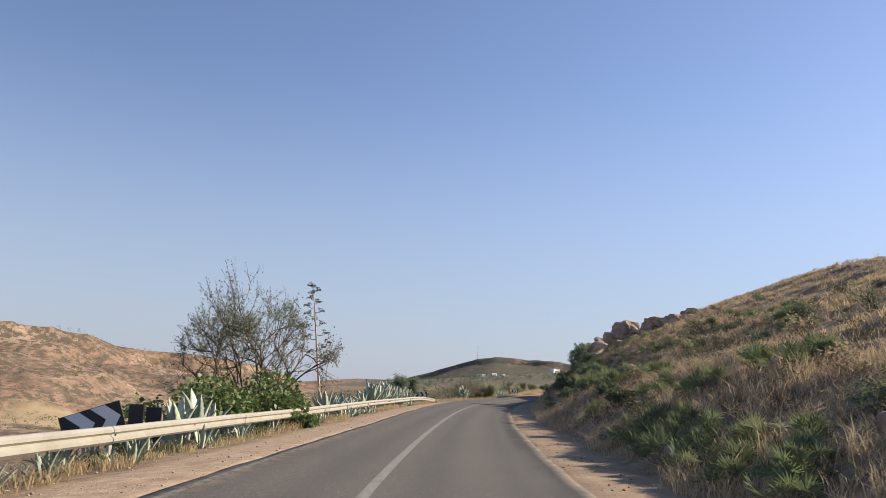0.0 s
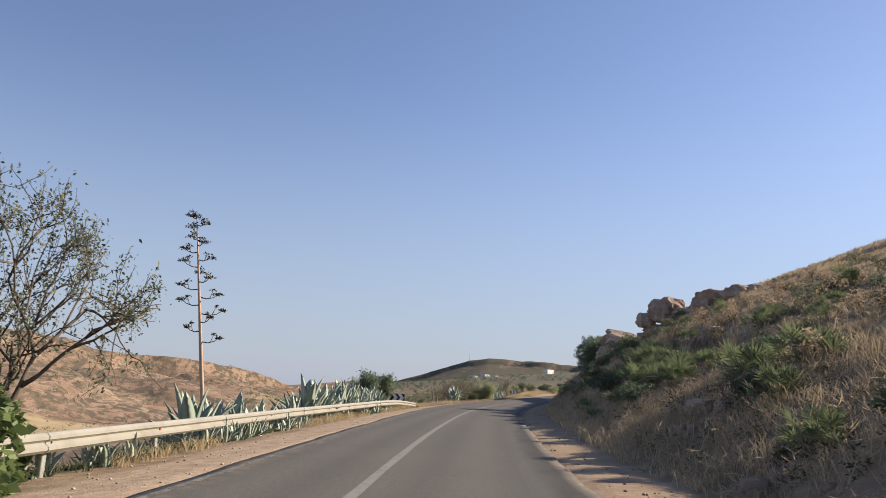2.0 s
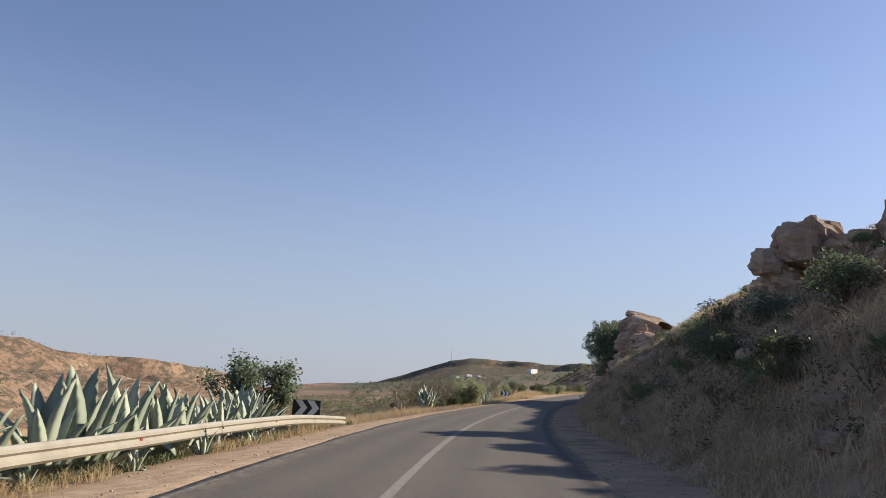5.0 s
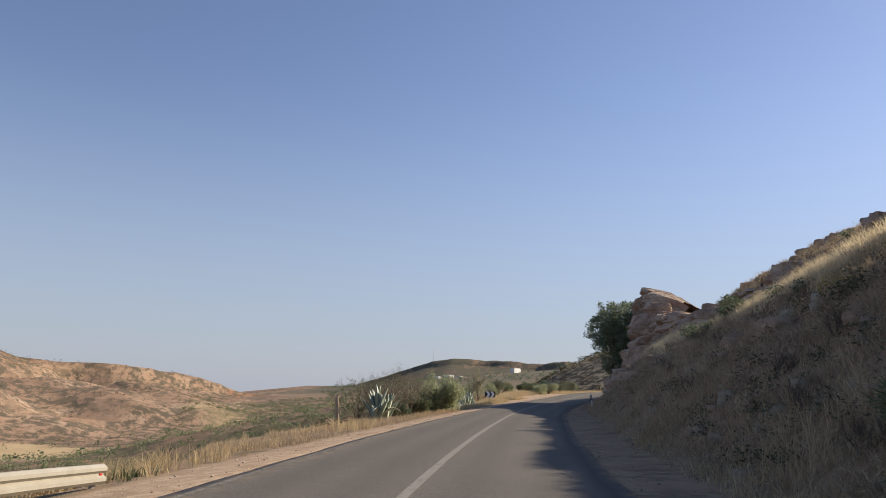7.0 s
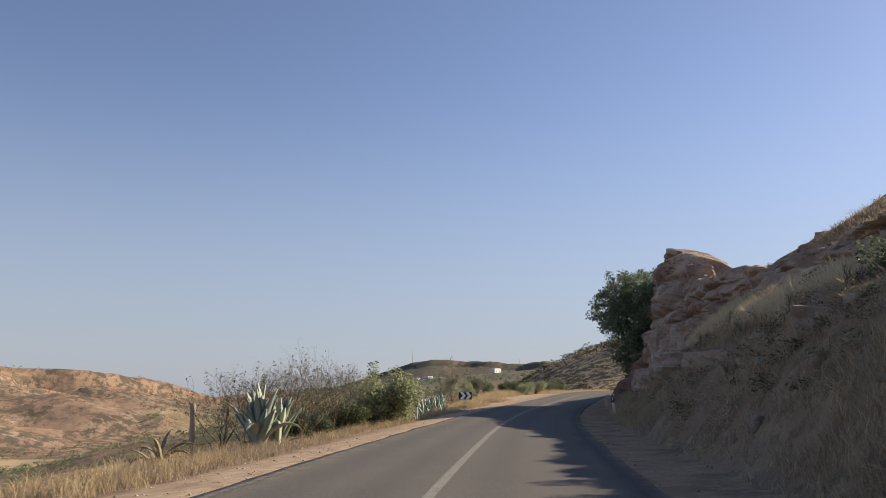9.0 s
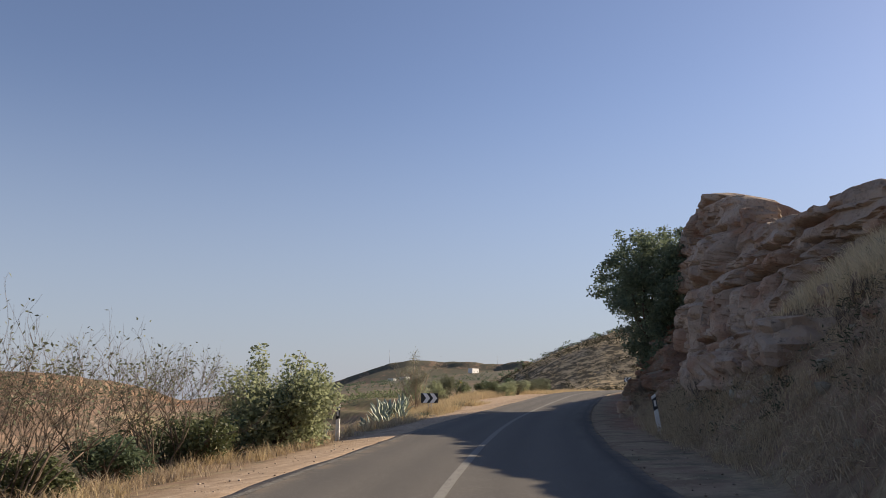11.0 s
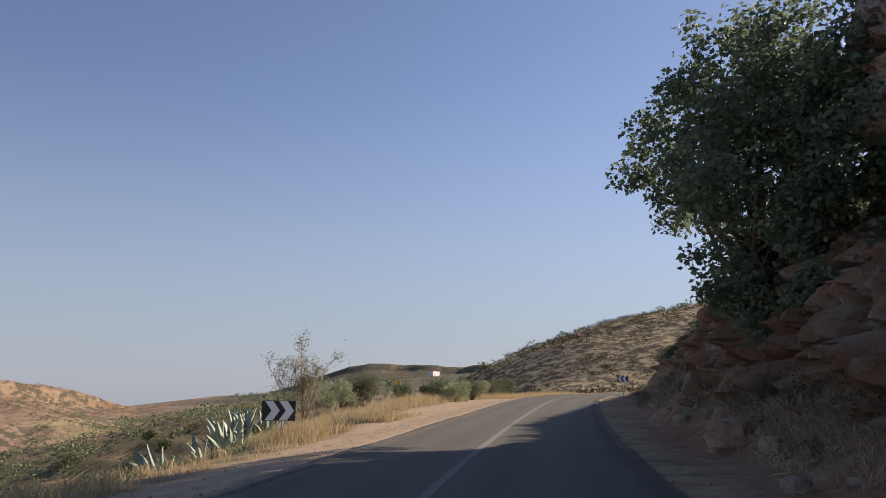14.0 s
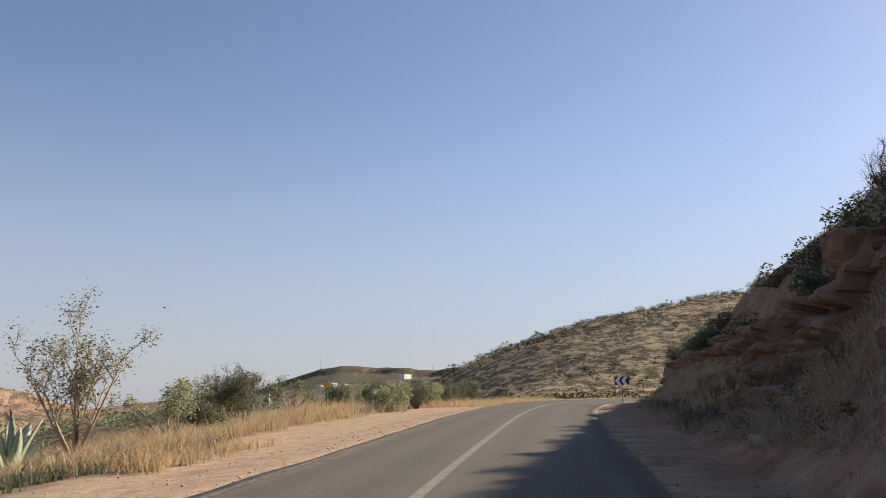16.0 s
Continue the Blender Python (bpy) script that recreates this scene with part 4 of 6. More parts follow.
def build_red_cut():
    """The low red earth face under the tree and past the cliff."""
    me = rock_face("earth_cut", 119, 212, lambda y: -0.25 + 0 * y, CUT_TOP, cut_d, RED_ROCK, (0.35, 1.1), 1.0, 0.48, 23, 0.08, 0.85, 2.0, 1.9)
    tagged(part("earth_cut", me, None), "broken red earth and rock bank cut along the verge", "earth bank", kind="structure")


def boulder(x, y, size, seed, z=None, turn=0.0, label="", group="", material=None, square=0.5):
    me = rock_mesh("boulder", size, seed, material or ROCK, 6 if max(size) > 0.9 else 3, square, 0.17)
    ob = part("boulder", me, None)
    ob.matrix_basis = pose(x, y, ground_z(x, y) - 0.22 * size[2] if z is None else z, 0, 0, turn)
    return tagged(ob, label or "rough brown boulder lodged in the grassy slope", "boulder", group)


def build_boulders():
    top = "boulders on the hill's crest"
    boulder(23.45, 72.1, (2.15, 2.0, 1.75), 3, 6.42, 20, "big angular boulder perched on the slope's crest", top)
    boulder(22.15, 72.7, (1.2, 1.2, 1.05), 5, 6.0, 0, "round boulder leaning beside a larger one", top)
    boulder(23.0, 72.9, (1.7, 1.4, 0.8), 8, 5.5, 30, "low weathered slab propping the boulders", top)
    boulder(24.8, 70.2, (2.6, 2.6, 1.7), 12, 5.75, 10, "flat weathered slab on the slope's crest", top)
    boulder(25.0, 67.6, (2.8, 2.4, 1.7), 13, 6.5, 45, "flat weathered slab on the slope's crest", top)
    boulder(26.2, 65.6, (2.6, 1.9, 1.4), 14, 7.1, 15, "low slab half buried in grass on the crest", top)
    for i, (y, d, sx, sz) in enumerate(((74.5, 10.6, 1.7, 1.3), (75.6, 9.6, 1.4, 1.1), (73.0, 11.4, 1.6, 1.1), (71.5, 10.2, 1.3, 0.9), (69.0, 12.4, 1.8, 1.2), (66.5, 13.6, 1.7, 1.1), (76.5, 11.8, 1.6, 1.2))):
        px, py = on_road(y, d)
        boulder(float(px), float(py), (sx * 0.85, sx * 0.8, sz * 0.8), 230 + i, ground_z(float(px), float(py)) - 0.62 * sz, 37 * i, "broken brown rock of the outcrop below the boulders", "rocks of the outcrop", square=0.7)
    rng = random.Random(5)
    for i in range(26):                                      # rocks of the ridge over the ledge
        y, d = rng.uniform(85, 124), rng.uniform(12, 22)
        px, py = on_road(y, d)
        s = rng.uniform(0.7, 1.5)
        boulder(float(px), float(py), (s * rng.uniform(0.8, 1.3), s, s * rng.uniform(0.55, 0.85)), 100 + i, ground_z(float(px), float(py)) - 0.35 * s, rng.uniform(0, 180),
                "weathered rock of the jagged ridge over the slope", "rocks of the ridge")
    for i, (y, d, sx, sz) in enumerate(((80.5, 7.4, 0.8, 0.55), (82.5, 6.6, 0.6, 0.4), (84.0, 8.0, 0.75, 0.5), (96.0, 7.2, 1.3, 0.8), (103.0, 6.6, 1.2, 0.8), (110.5, 6.8, 1.6, 1.0), (114.0, 6.4, 1.5, 1.0), (117.0, 6.7, 1.8, 1.3))):
        px, py = on_road(y, d)
        boulder(float(px), float(py), (sx, sx * 1.2, sz), 260 + i, ground_z(float(px), float(py)) - 0.55 * sz, 50 * i, "bare tan rock showing through the bank", "rocks in the bank", square=0.65)
    for i in range(70):                                      # stones in the bank
        y = rng.uniform(6, 136)
        px, py = on_road(y, rng.uniform(5.4, 12))
        s = rng.uniform(0.2, 0.5) if y < 60 else rng.uniform(0.2, 0.5)
        boulder(float(px), float(py), (s * 1.2, s, s * 0.7), 150 + i, None, rng.uniform(0, 180), "small brown stone lying in the dry bank", "stones in the bank")
    for i, (y, s, up) in enumerate(((118.6, 0.9, -0.6), (120.2, 1.2, -0.6), (121.6, 1.0, -0.5), (123.4, 1.0, -0.6), (125.2, 1.2, -0.6), (127.2, 1.0, -0.6))):   # broken crown of the cliff
        top = float(ROCK_TOP(y))
        px, py = on_road(y, float(cliff_d(y, top)) + 0.5)
        boulder(float(px), float(py), (s * 1.2, s, s * 0.8), 180 + i, float(LEVEL(y)) + top + up - 0.2 * s, 40 * i, "angular block on the broken crown of the cliff", "blocks on the cliff")
    for i, (x, y, sx, sz, z) in enumerate(((44.0, 146.4, 1.4, 1.2, 3.6), (44.1, 144.9, 1.4, 1.3, 4.1), (44.4, 144.9, 1.0, 0.9, 5.2), (42.9, 142.6, 1.2, 1.1, 3.7), (45.2, 149.0, 1.1, 0.8, 3.4), (46.4, 151.4, 1.0, 0.7, 3.4))):
        boulder(x, y, (sx * 1.15, sx, sz), 290 + i, z, 35 * i, "angular block of red-brown rock on top of the cut bank", "blocks on the cut", RED_ROCK, 0.5)
    for x, y, s in ((33.6, 130.9, 0.75), (34.6, 132.3, 0.55), (33.0, 128.8, 0.35), (31.2, 126.0, 0.28), (35.9, 136.4, 0.4), (24.0, 137.6, 0.3)):
        boulder(x, y, (s * 1.2, s, s * 0.85), int(s * 1000), None, s * 300, "fallen grey stone lying on the verge", "fallen stones", square=0.4)


def build_rubble():
    """Clods and broken stones lodged all over the earth bank."""
    rng = np.random.default_rng(77)
    forms = []
    for i in range(5):
        me = rock_mesh("clod", (1, 1, 1), 300 + i, CLOD, 1, 0.6, 0.3)
        v = np.array([list(p.co) for p in me.vertices])
        f = np.array([list(p.vertices) for p in me.polygons])
        forms.append((v, f))
        bpy.data.meshes.remove(me)
    for mat, y0, y1, d0, d1, n, big, label in ((CLOD, 64, 176, 5.0, 11.5, 900, 0.24, "brown clods and broken stones lodged in the earth bank"),
                                               (ROCK, 4, 80, 4.9, 13, 420, 0.24, "brown stones scattered over the weedy bank")):
        verts, faces, base = [], [], 0
        y, d = rng.uniform(y0, y1, n), d0 + (d1 - d0) * rng.uniform(0, 1, n) ** 1.3
        x, yy = on_road(y, d)
        z = land(x, yy)
        for i in range(n):
            v, f = forms[i % 5]
            s = 0.06 + big * rng.uniform() ** 2.5
            a = rng.uniform(0, 6.28)
            q = v * s * rng.uniform(0.6, 1.4, 3)
            q = np.stack([q[:, 0] * np.cos(a) - q[:, 1] * np.sin(a), q[:, 0] * np.sin(a) + q[:, 1] * np.cos(a), q[:, 2] - 0.4 * s], -1)
            verts.append(q + np.array([x[i], yy[i], z[i]]))
            faces.append(f + base)
            base += len(v)
        tagged(part("rubble", quick_mesh("rubble", np.concatenate(verts), faces, mat), None), label, "stones", kind="stuff")


build_cliff()
build_rubble()
build_red_cut()
build_boulders()

# ---------------------------------------------------------------- plants
def make_agave_skin():
    k = Mat("agave_skin", rough=0.5, spec=0.35)
    f = k.math("ADD", k.math("MULTIPLY", k.noise(3.0, 5, at=k.obj()), 0.6), k.math("MULTIPLY", k.random(), 0.5))
    c = k.ramp(f, (0.25, (0.185, 0.23, 0.175)), (0.55, (0.31, 0.36, 0.28)), (0.85, (0.43, 0.465, 0.37)))
    streak = k.noise(16.0, 4, at=k.obj(), stretch=(1, 1, 0.1))
    c = k.mix(k.math("MULTIPLY", k.band(streak, 0.55, 0.75), 0.35), c, (0.40, 0.42, 0.33))
    return k.done(c, streak, 0.15, 0.01)


AGAVE = make_agave_skin()
DEAD_AGAVE = make_bark("dead_agave", (0.16, 0.125, 0.085), (0.36, 0.30, 0.21))


def agave_leaf(name, length, width, curl, seed, material):
    """One thick, channelled, pointed leaf that rises along z and arches towards y."""
    rnd = random.Random(seed)
    n, verts, faces = 8, [], []
    p, ang = Vector((0, 0, 0)), 0.0
    for i in range(n + 1):
        u = i / n
        w = width * (0.62 + 0.9 * u - 0.5 * u * u) * (1 - u ** 3.2) * 0.9 + 0.003
        th = 0.035 * (1 - u) + 0.004
        ang = curl * u ** 1.7
        way = Vector((0, math.sin(ang), math.cos(ang)))
        up = Vector((0, math.cos(ang), -math.sin(ang)))
        if i:
            p = p + way * (length / n)
        cup = 0.22 * w
        for x, o in ((-w / 2, -cup), (0, 0.0), (w / 2, -cup), (0, th + 0.006)):
            verts.append(p + Vector((x + rnd.uniform(-1, 1) * 0.004, 0, 0)) + up * o)
    for i in range(n):
        a, b = i * 4, i * 4 + 4
        for j, k in ((0, 1), (1, 2), (2, 3), (3, 0)):
            faces.append((a + j, a + k, b + k, b + j))
    faces.append((n * 4, n * 4 + 1, n * 4 + 2, n * 4 + 3))
    return mesh_of(name, verts, faces, material, True)


LEAF_STOCK = [agave_leaf("leaf", 1.0, 0.23 + 0.03 * (i % 3), c, i, AGAVE) for i, c in enumerate((0.12, 0.25, 0.4, 0.55, 0.2, 1.9, 0.8))]
DEAD_STOCK = [agave_leaf("leaf", 1.0, 0.13, c, 30 + i, DEAD_AGAVE) for i, c in enumerate((0.6, 1.4, 2.1))]


def agave(x, y, tall, seed, label, leaves=17, lean=0.0, spread=1.0, sink=0.05, dead=3):
    rnd = random.Random(seed)
    s = empty_at("agave", x, y, ground_z(x, y) - sink)
    if lean:
        s.matrix_basis = s.matrix_basis @ pose(0, 0, 0, 0, lean, 0)
    tagged(s, label, "agave", "agaves along the verge")
    for i in range(leaves):
        u = i / leaves
        tilt = (6 + 52 * u ** 1.3) * spread + rnd.uniform(-5, 5)
        turn = i * 137.5 + rnd.uniform(-14, 14)
        pick = 5 if rnd.random() < 0.10 and u > 0.35 else rnd.choice((0, 1, 2, 3, 4, 6) if u > 0.5 else (0, 1, 4, 2))
        size = tall * (1.08 - 0.28 * u) * rnd.uniform(0.85, 1.12)
        ob = part("leaf", LEAF_STOCK[pick], None, s)
        ob.matrix_basis = pose(0, 0, 0, 0, 0, turn) @ pose(0, 0.04 + 0.05 * u, 0.0, -tilt, 0, 0) @ Matrix.Diagonal((size * rnd.uniform(0.9, 1.2), size, size, 1))
    for i in range(dead):
        ob = part("dead_leaf", rnd.choice(DEAD_STOCK), None, s, "withered brown leaf")
        ob.matrix_basis = pose(0, 0, 0.03, 0, 0, rnd.uniform(0, 360)) @ pose(0, 0.06, 0, -rnd.uniform(62, 80), 0, 0) @ Matrix.Scale(tall * rnd.uniform(0.6, 0.85), 4)
    return s


def build_agaves():
    rnd = random.Random(21)
    plain = "blue-grey agave with upright spiny leaves behind the barrier"
    rows = []
    for y, tall in ((19.9, 1.5), (21.3, 1.6), (22.4, 1.3)):
        rows.append((y, -6.2, tall))
    y = 39.0
    while y < 70.5:                                           # a dense row behind the barrier
        tall = 1.75 if y < 44 else (1.4 if y < 49 else 1.78)
        rows.append((y, -6.25 - rnd.uniform(0, 0.9), tall * rnd.uniform(0.85, 1.15)))
        y += rnd.uniform(0.95, 1.5) if y < 47 else rnd.uniform(0.75, 1.2)
    for i, (y, d, tall) in enumerate(rows):
        px, py = on_road(y, d)
        agave(float(px), float(py), tall, 200 + i, plain, 15 + rnd.randint(0, 5))
    for i in range(130):                                      # small offsets under the barrier
        y = rnd.uniform(6, 46) if i < 95 else rnd.uniform(40, 70)
        px, py = on_road(y, rnd.uniform(-6.3, -4.8))
        agave(float(px), float(py), rnd.uniform(0.3, 0.66), 300 + i, "small young agave growing under the barrier", 9, spread=1.05, dead=i % 3 == 0)
    agave(11.75, 105.2, 1.75, 401, "large agave with a dense fan of pale leaves in dry grass", 26, spread=0.5)
    agave(12.3, 105.9, 1.55, 402, "large agave with a dense fan of pale leaves in dry grass", 18, spread=0.5)
    agave(22.4, 142.6, 1.5, 403, "sprawling agave toppled sideways beside the arrow board", 18, lean=-38)
    agave(23.3, 144.0, 1.4, 404, "sprawling agave toppled sideways beside the arrow board", 16, lean=-15)
    agave(24.2, 145.2, 1.3, 405, "sprawling agave toppled sideways beside the arrow board", 14, lean=10)
    for i, (x, y, lean) in enumerate(((23.7, 152.2, -20), (24.5, 153.8, -8), (25.3, 155.2, 6), (25.9, 157.0, 14), (24.9, 156.4, -30), (23.9, 154.8, 0))):
        agave(x, y, 1.75, 420 + i, "sprawling agave among golden grass beyond the lay-by", 15, lean=lean)
    agave(18.2, 124.5, 1.0, 406, "lone agave beside a bush at the verge", 14)
    agave(17.6, 126.4, 0.9, 407, "lone agave beside a bush at the verge", 14)
    # withered heap beside the wooden post
    s = empty_at("dead_agave", 9.75, 101.2, ground_z(9.75, 101.2))
    tagged(s, "heap of withered grey agave leaves on the verge", "dead plant")
    for i in range(20):
        ob = part("leaf", rnd.choice(DEAD_STOCK), None, s)
        ob.matrix_basis = pose(rnd.uniform(-0.3, 0.3), rnd.uniform(-0.3, 0.3), 0.05, 0, 0, rnd.uniform(0, 360)) @ pose(0, 0, 0, -rnd.uniform(25, 78), 0, 0) @ Matrix.Scale(rnd.uniform(0.8, 1.25), 4)


def agave_stalk(x, y, top):
    """The tall dry flower stalk of an agave, with tufts on side arms."""
    z = ground_z(x, y)
    s = empty_at("agave_stalk", x, y, z)
    tagged(s, "tall dry agave flower stalk with dark seed tufts", "agave stalk")
    rnd = random.Random(3)
    high = top - z
    lean = Vector((-0.148, 0.065, 1))
    t = Tubes(7)
    pts = [lean * (high * u) for u in (0, 0.2, 0.4, 0.6, 0.8, 1.0)]
    t.add(pts, [0.085, 0.075, 0.065, 0.05, 0.035, 0.018])
    part("stem", t.mesh("stem", STALK_WOOD), None, s, "pale straw-coloured woody stem")
    rng = np.random.default_rng(9)
    for i in range(17):
        u = 0.47 + 0.52 * (i / 16) ** 0.9
        turn = i * 2.55 + rnd.uniform(-0.5, 0.5)
        reach = 1.15 * (1.03 - u) ** 0.55 * rnd.uniform(0.75, 1.15) * (0.75 if i < 2 else 1.0)
        at = lean * (high * u)
        out = Vector((math.cos(turn), 0.6 * math.sin(turn), 0)).normalized()
        end = at + out * reach + Vector((0, 0, 0.15 * reach + 0.05))
        arm = Tubes(5)
        arm.add([at, at + out * reach * 0.4 - Vector((0, 0, 0.03)), at + out * reach * 0.75 + Vector((0, 0, 0.03)), end], [0.022, 0.018, 0.014, 0.01])
        fork = end - out * reach * 0.3 + Vector((0, 0, 0.12))
        arm.add([at + out * reach * 0.55, fork], [0.013, 0.008])
        a = part("arm", arm.mesh("arm", TWIG), None, s)
        wide = 0.20 if i > 3 else 0.11
        for at, r, n in ((end, wide, 70), (fork, wide * 0.6, 24)):
            v, f = leaves_at(in_lumps([(*at, r, r, 0.05)], n, rng, 0.2), 0.085, rng, -0.3, 0.5)
            tagged(part("tuft", quick_mesh("tuft", v, [f], DUSK_SEED), None, a, "dark dry seed tuft"), kind="stuff")
    c = in_lumps([(*(lean * high), 0.16, 0.16, 0.07)], 70, rng, 0.2)
    v, f = leaves_at(c, 0.085, rng, -0.3, 0.5)
    part("tuft", quick_mesh("tuft", v, [f], DUSK_SEED), None, s, "dark dry seed tuft")


DUSK_SEED = make_leaf("dry_seed", (0.04, 0.036, 0.02), (0.13, 0.11, 0.055), 0.9, 0.1, 0.1)


def shrub_meshes(seed, lumps, leaves, leaf, material, twigs=26, droop=0.1, ratio=0.5, shell=0.45):
    """Foliage and twigs of a bush whose lumps stand on z = 0."""
    rng, rnd = np.random.default_rng(seed), random.Random(seed)
    c = in_lumps(lumps, leaves, rng, shell)
    c[:, 2] = np.maximum(c[:, 2], 0.02)
    v, f = leaves_at(c, leaf, rng, droop, ratio)
    fol = quick_mesh("foliage", v, [f], material)
    t = Tubes(4)
    for _ in range(twigs):
        x, y, z, rx, ry, rz = rnd.choice(lumps)
        end = Vector((x + rnd.uniform(-1, 1) * rx, y + rnd.uniform(-1, 1) * ry, max(z + rnd.uniform(-0.3, 1.1) * rz, 0.15)))
        mid = Vector((end.x * 0.45 + rnd.uniform(-0.1, 0.1), end.y * 0.45 + rnd.uniform(-0.1, 0.1), end.z * 0.55))
        t.add([Vector((rnd.uniform(-0.1, 0.1), rnd.uniform(-0.1, 0.1), -0.1)), mid, end], [0.025, 0.015, 0.005])
    return fol, t.mesh("twig", TWIG)


def plant(name, x, y, meshes, label, category, group="", turn=0.0, scale=1.0, z=None):
    s = empty_at(name, x, y, ground_z(x, y) - 0.05 if z is None else z, turn, scale)
    tagged(s, label, category, group)
    for me in meshes:
        ob = part(me.name.split(".")[0], me, None, s)
        if ob.name.startswith("twig"):
            ob["kind"] = "stuff"
    return s


def lump_crown(rnd, n, rx, rz, base):
    """Random lumps that make a loose rounded bush."""
    out = []
    for i in range(n):
        a, r = rnd.uniform(0, 6.28), rx * rnd.uniform(0.1, 0.7)
        k = rnd.uniform(0.3, 0.5) * rx
        out.append((r * math.cos(a), r * math.sin(a), base + rnd.uniform(0.25, 0.8) * rz, k, k, k * rnd.uniform(0.7, 1.0)))
    return out


def bare_tree(x, y):
    z = ground_z(x, y)
    s = empty_at("bare_tree", x, y, z)
    s.matrix_basis = s.matrix_basis @ Matrix.Diagonal((0.72, 0.8, 1.10, 1))
    tagged(s, "nearly leafless spreading tree with tangled twigs behind the barrier", "tree")
    rnd = random.Random(14)
    limbs, tips = Tubes(5), []
    trunk = Tubes(7)
    stems = []
    for k, (dx, dy, dz) in enumerate(((-0.35, 0.1, 1.0), (0.15, -0.25, 1.0), (0.6, 0.1, 1.0), (-0.8, -0.1, 0.85), (0.3, 0.6, 0.9), (-0.5, 0.5, 1.0))):
        way = Vector((dx, dy, dz)).normalized()
        p = Vector((dx * 0.15, dy * 0.15, -0.2))
        q = p + way * 1.3
        trunk.add([p, p.lerp(q, 0.5) + Vector((0.04, -0.03, 0.03)), q], [0.12, 0.09, 0.075])
        stems.append((q, way))
    part("trunk", trunk.mesh("trunk", BARK), None, s)
    for q, way in stems:
        grow(limbs, tips, rnd, q, way, 2.1, 0.082, 4, 1.05, 0.12, 0.76, (3, 4))
    tagged(part("branch", limbs.mesh("branch", BARK), None, s), kind="stuff")
    rng = np.random.default_rng(4)
    pts = np.array([list(t) for t in tips])
    pick = pts[rng.choice(len(pts), 13000)] + rng.normal(size=(13000, 3)) * 0.08
    v, f = leaves_at(pick, 0.10, rng, 0.2, 0.45)
    tagged(part("crown", quick_mesh("crown", v, [f], GREY_LEAF), None, s, "sparse small grey-green leaves"), kind="stuff")
    return s


def fig_bush(x, y, seed, size, label, name="fig_bush"):
    rnd = random.Random(seed)
    lumps = lump_crown(rnd, 9, size, size * 1.0, 0.0)
    return plant(name, x, y, shrub_meshes(seed, lumps, int(1500 * size), 0.19, FIG_LEAF, 30, 0.35, 0.72), label, "bush")


def young_fig(x, y, top):
    """A small slender fig tree with leaves in clumps at the branch ends."""
    z = ground_z(x, y)
    s = empty_at("fig_tree", x, y, z)
    tagged(s, "young fig tree with loose clumps of leaves beside the agaves", "tree")
    rnd, limbs, tips = random.Random(31), Tubes(5), []
    h = top - z
    for k in range(6):
        a = k * 1.05 + 0.3
        grow(limbs, tips, rnd, Vector((0, 0, -0.2)), Vector((0.28 * math.cos(a), 0.28 * math.sin(a), 1)), h * 0.5, 0.05, 3, 0.55, 0.3, 0.6, (2, 3))
    part("trunk", limbs.mesh("trunk", BARK), None, s)
    rng = np.random.default_rng(6)
    pts = np.array([list(t) for t in tips if t.z > 0.7])
    pick = pts[rng.choice(len(pts), 5200)] + rng.normal(size=(5200, 3)) * 0.15
    v, f = leaves_at(pick, 0.13, rng, 0.3, 0.7)
    part("crown", quick_mesh("crown", v, [f], TREE_LEAF), None, s)


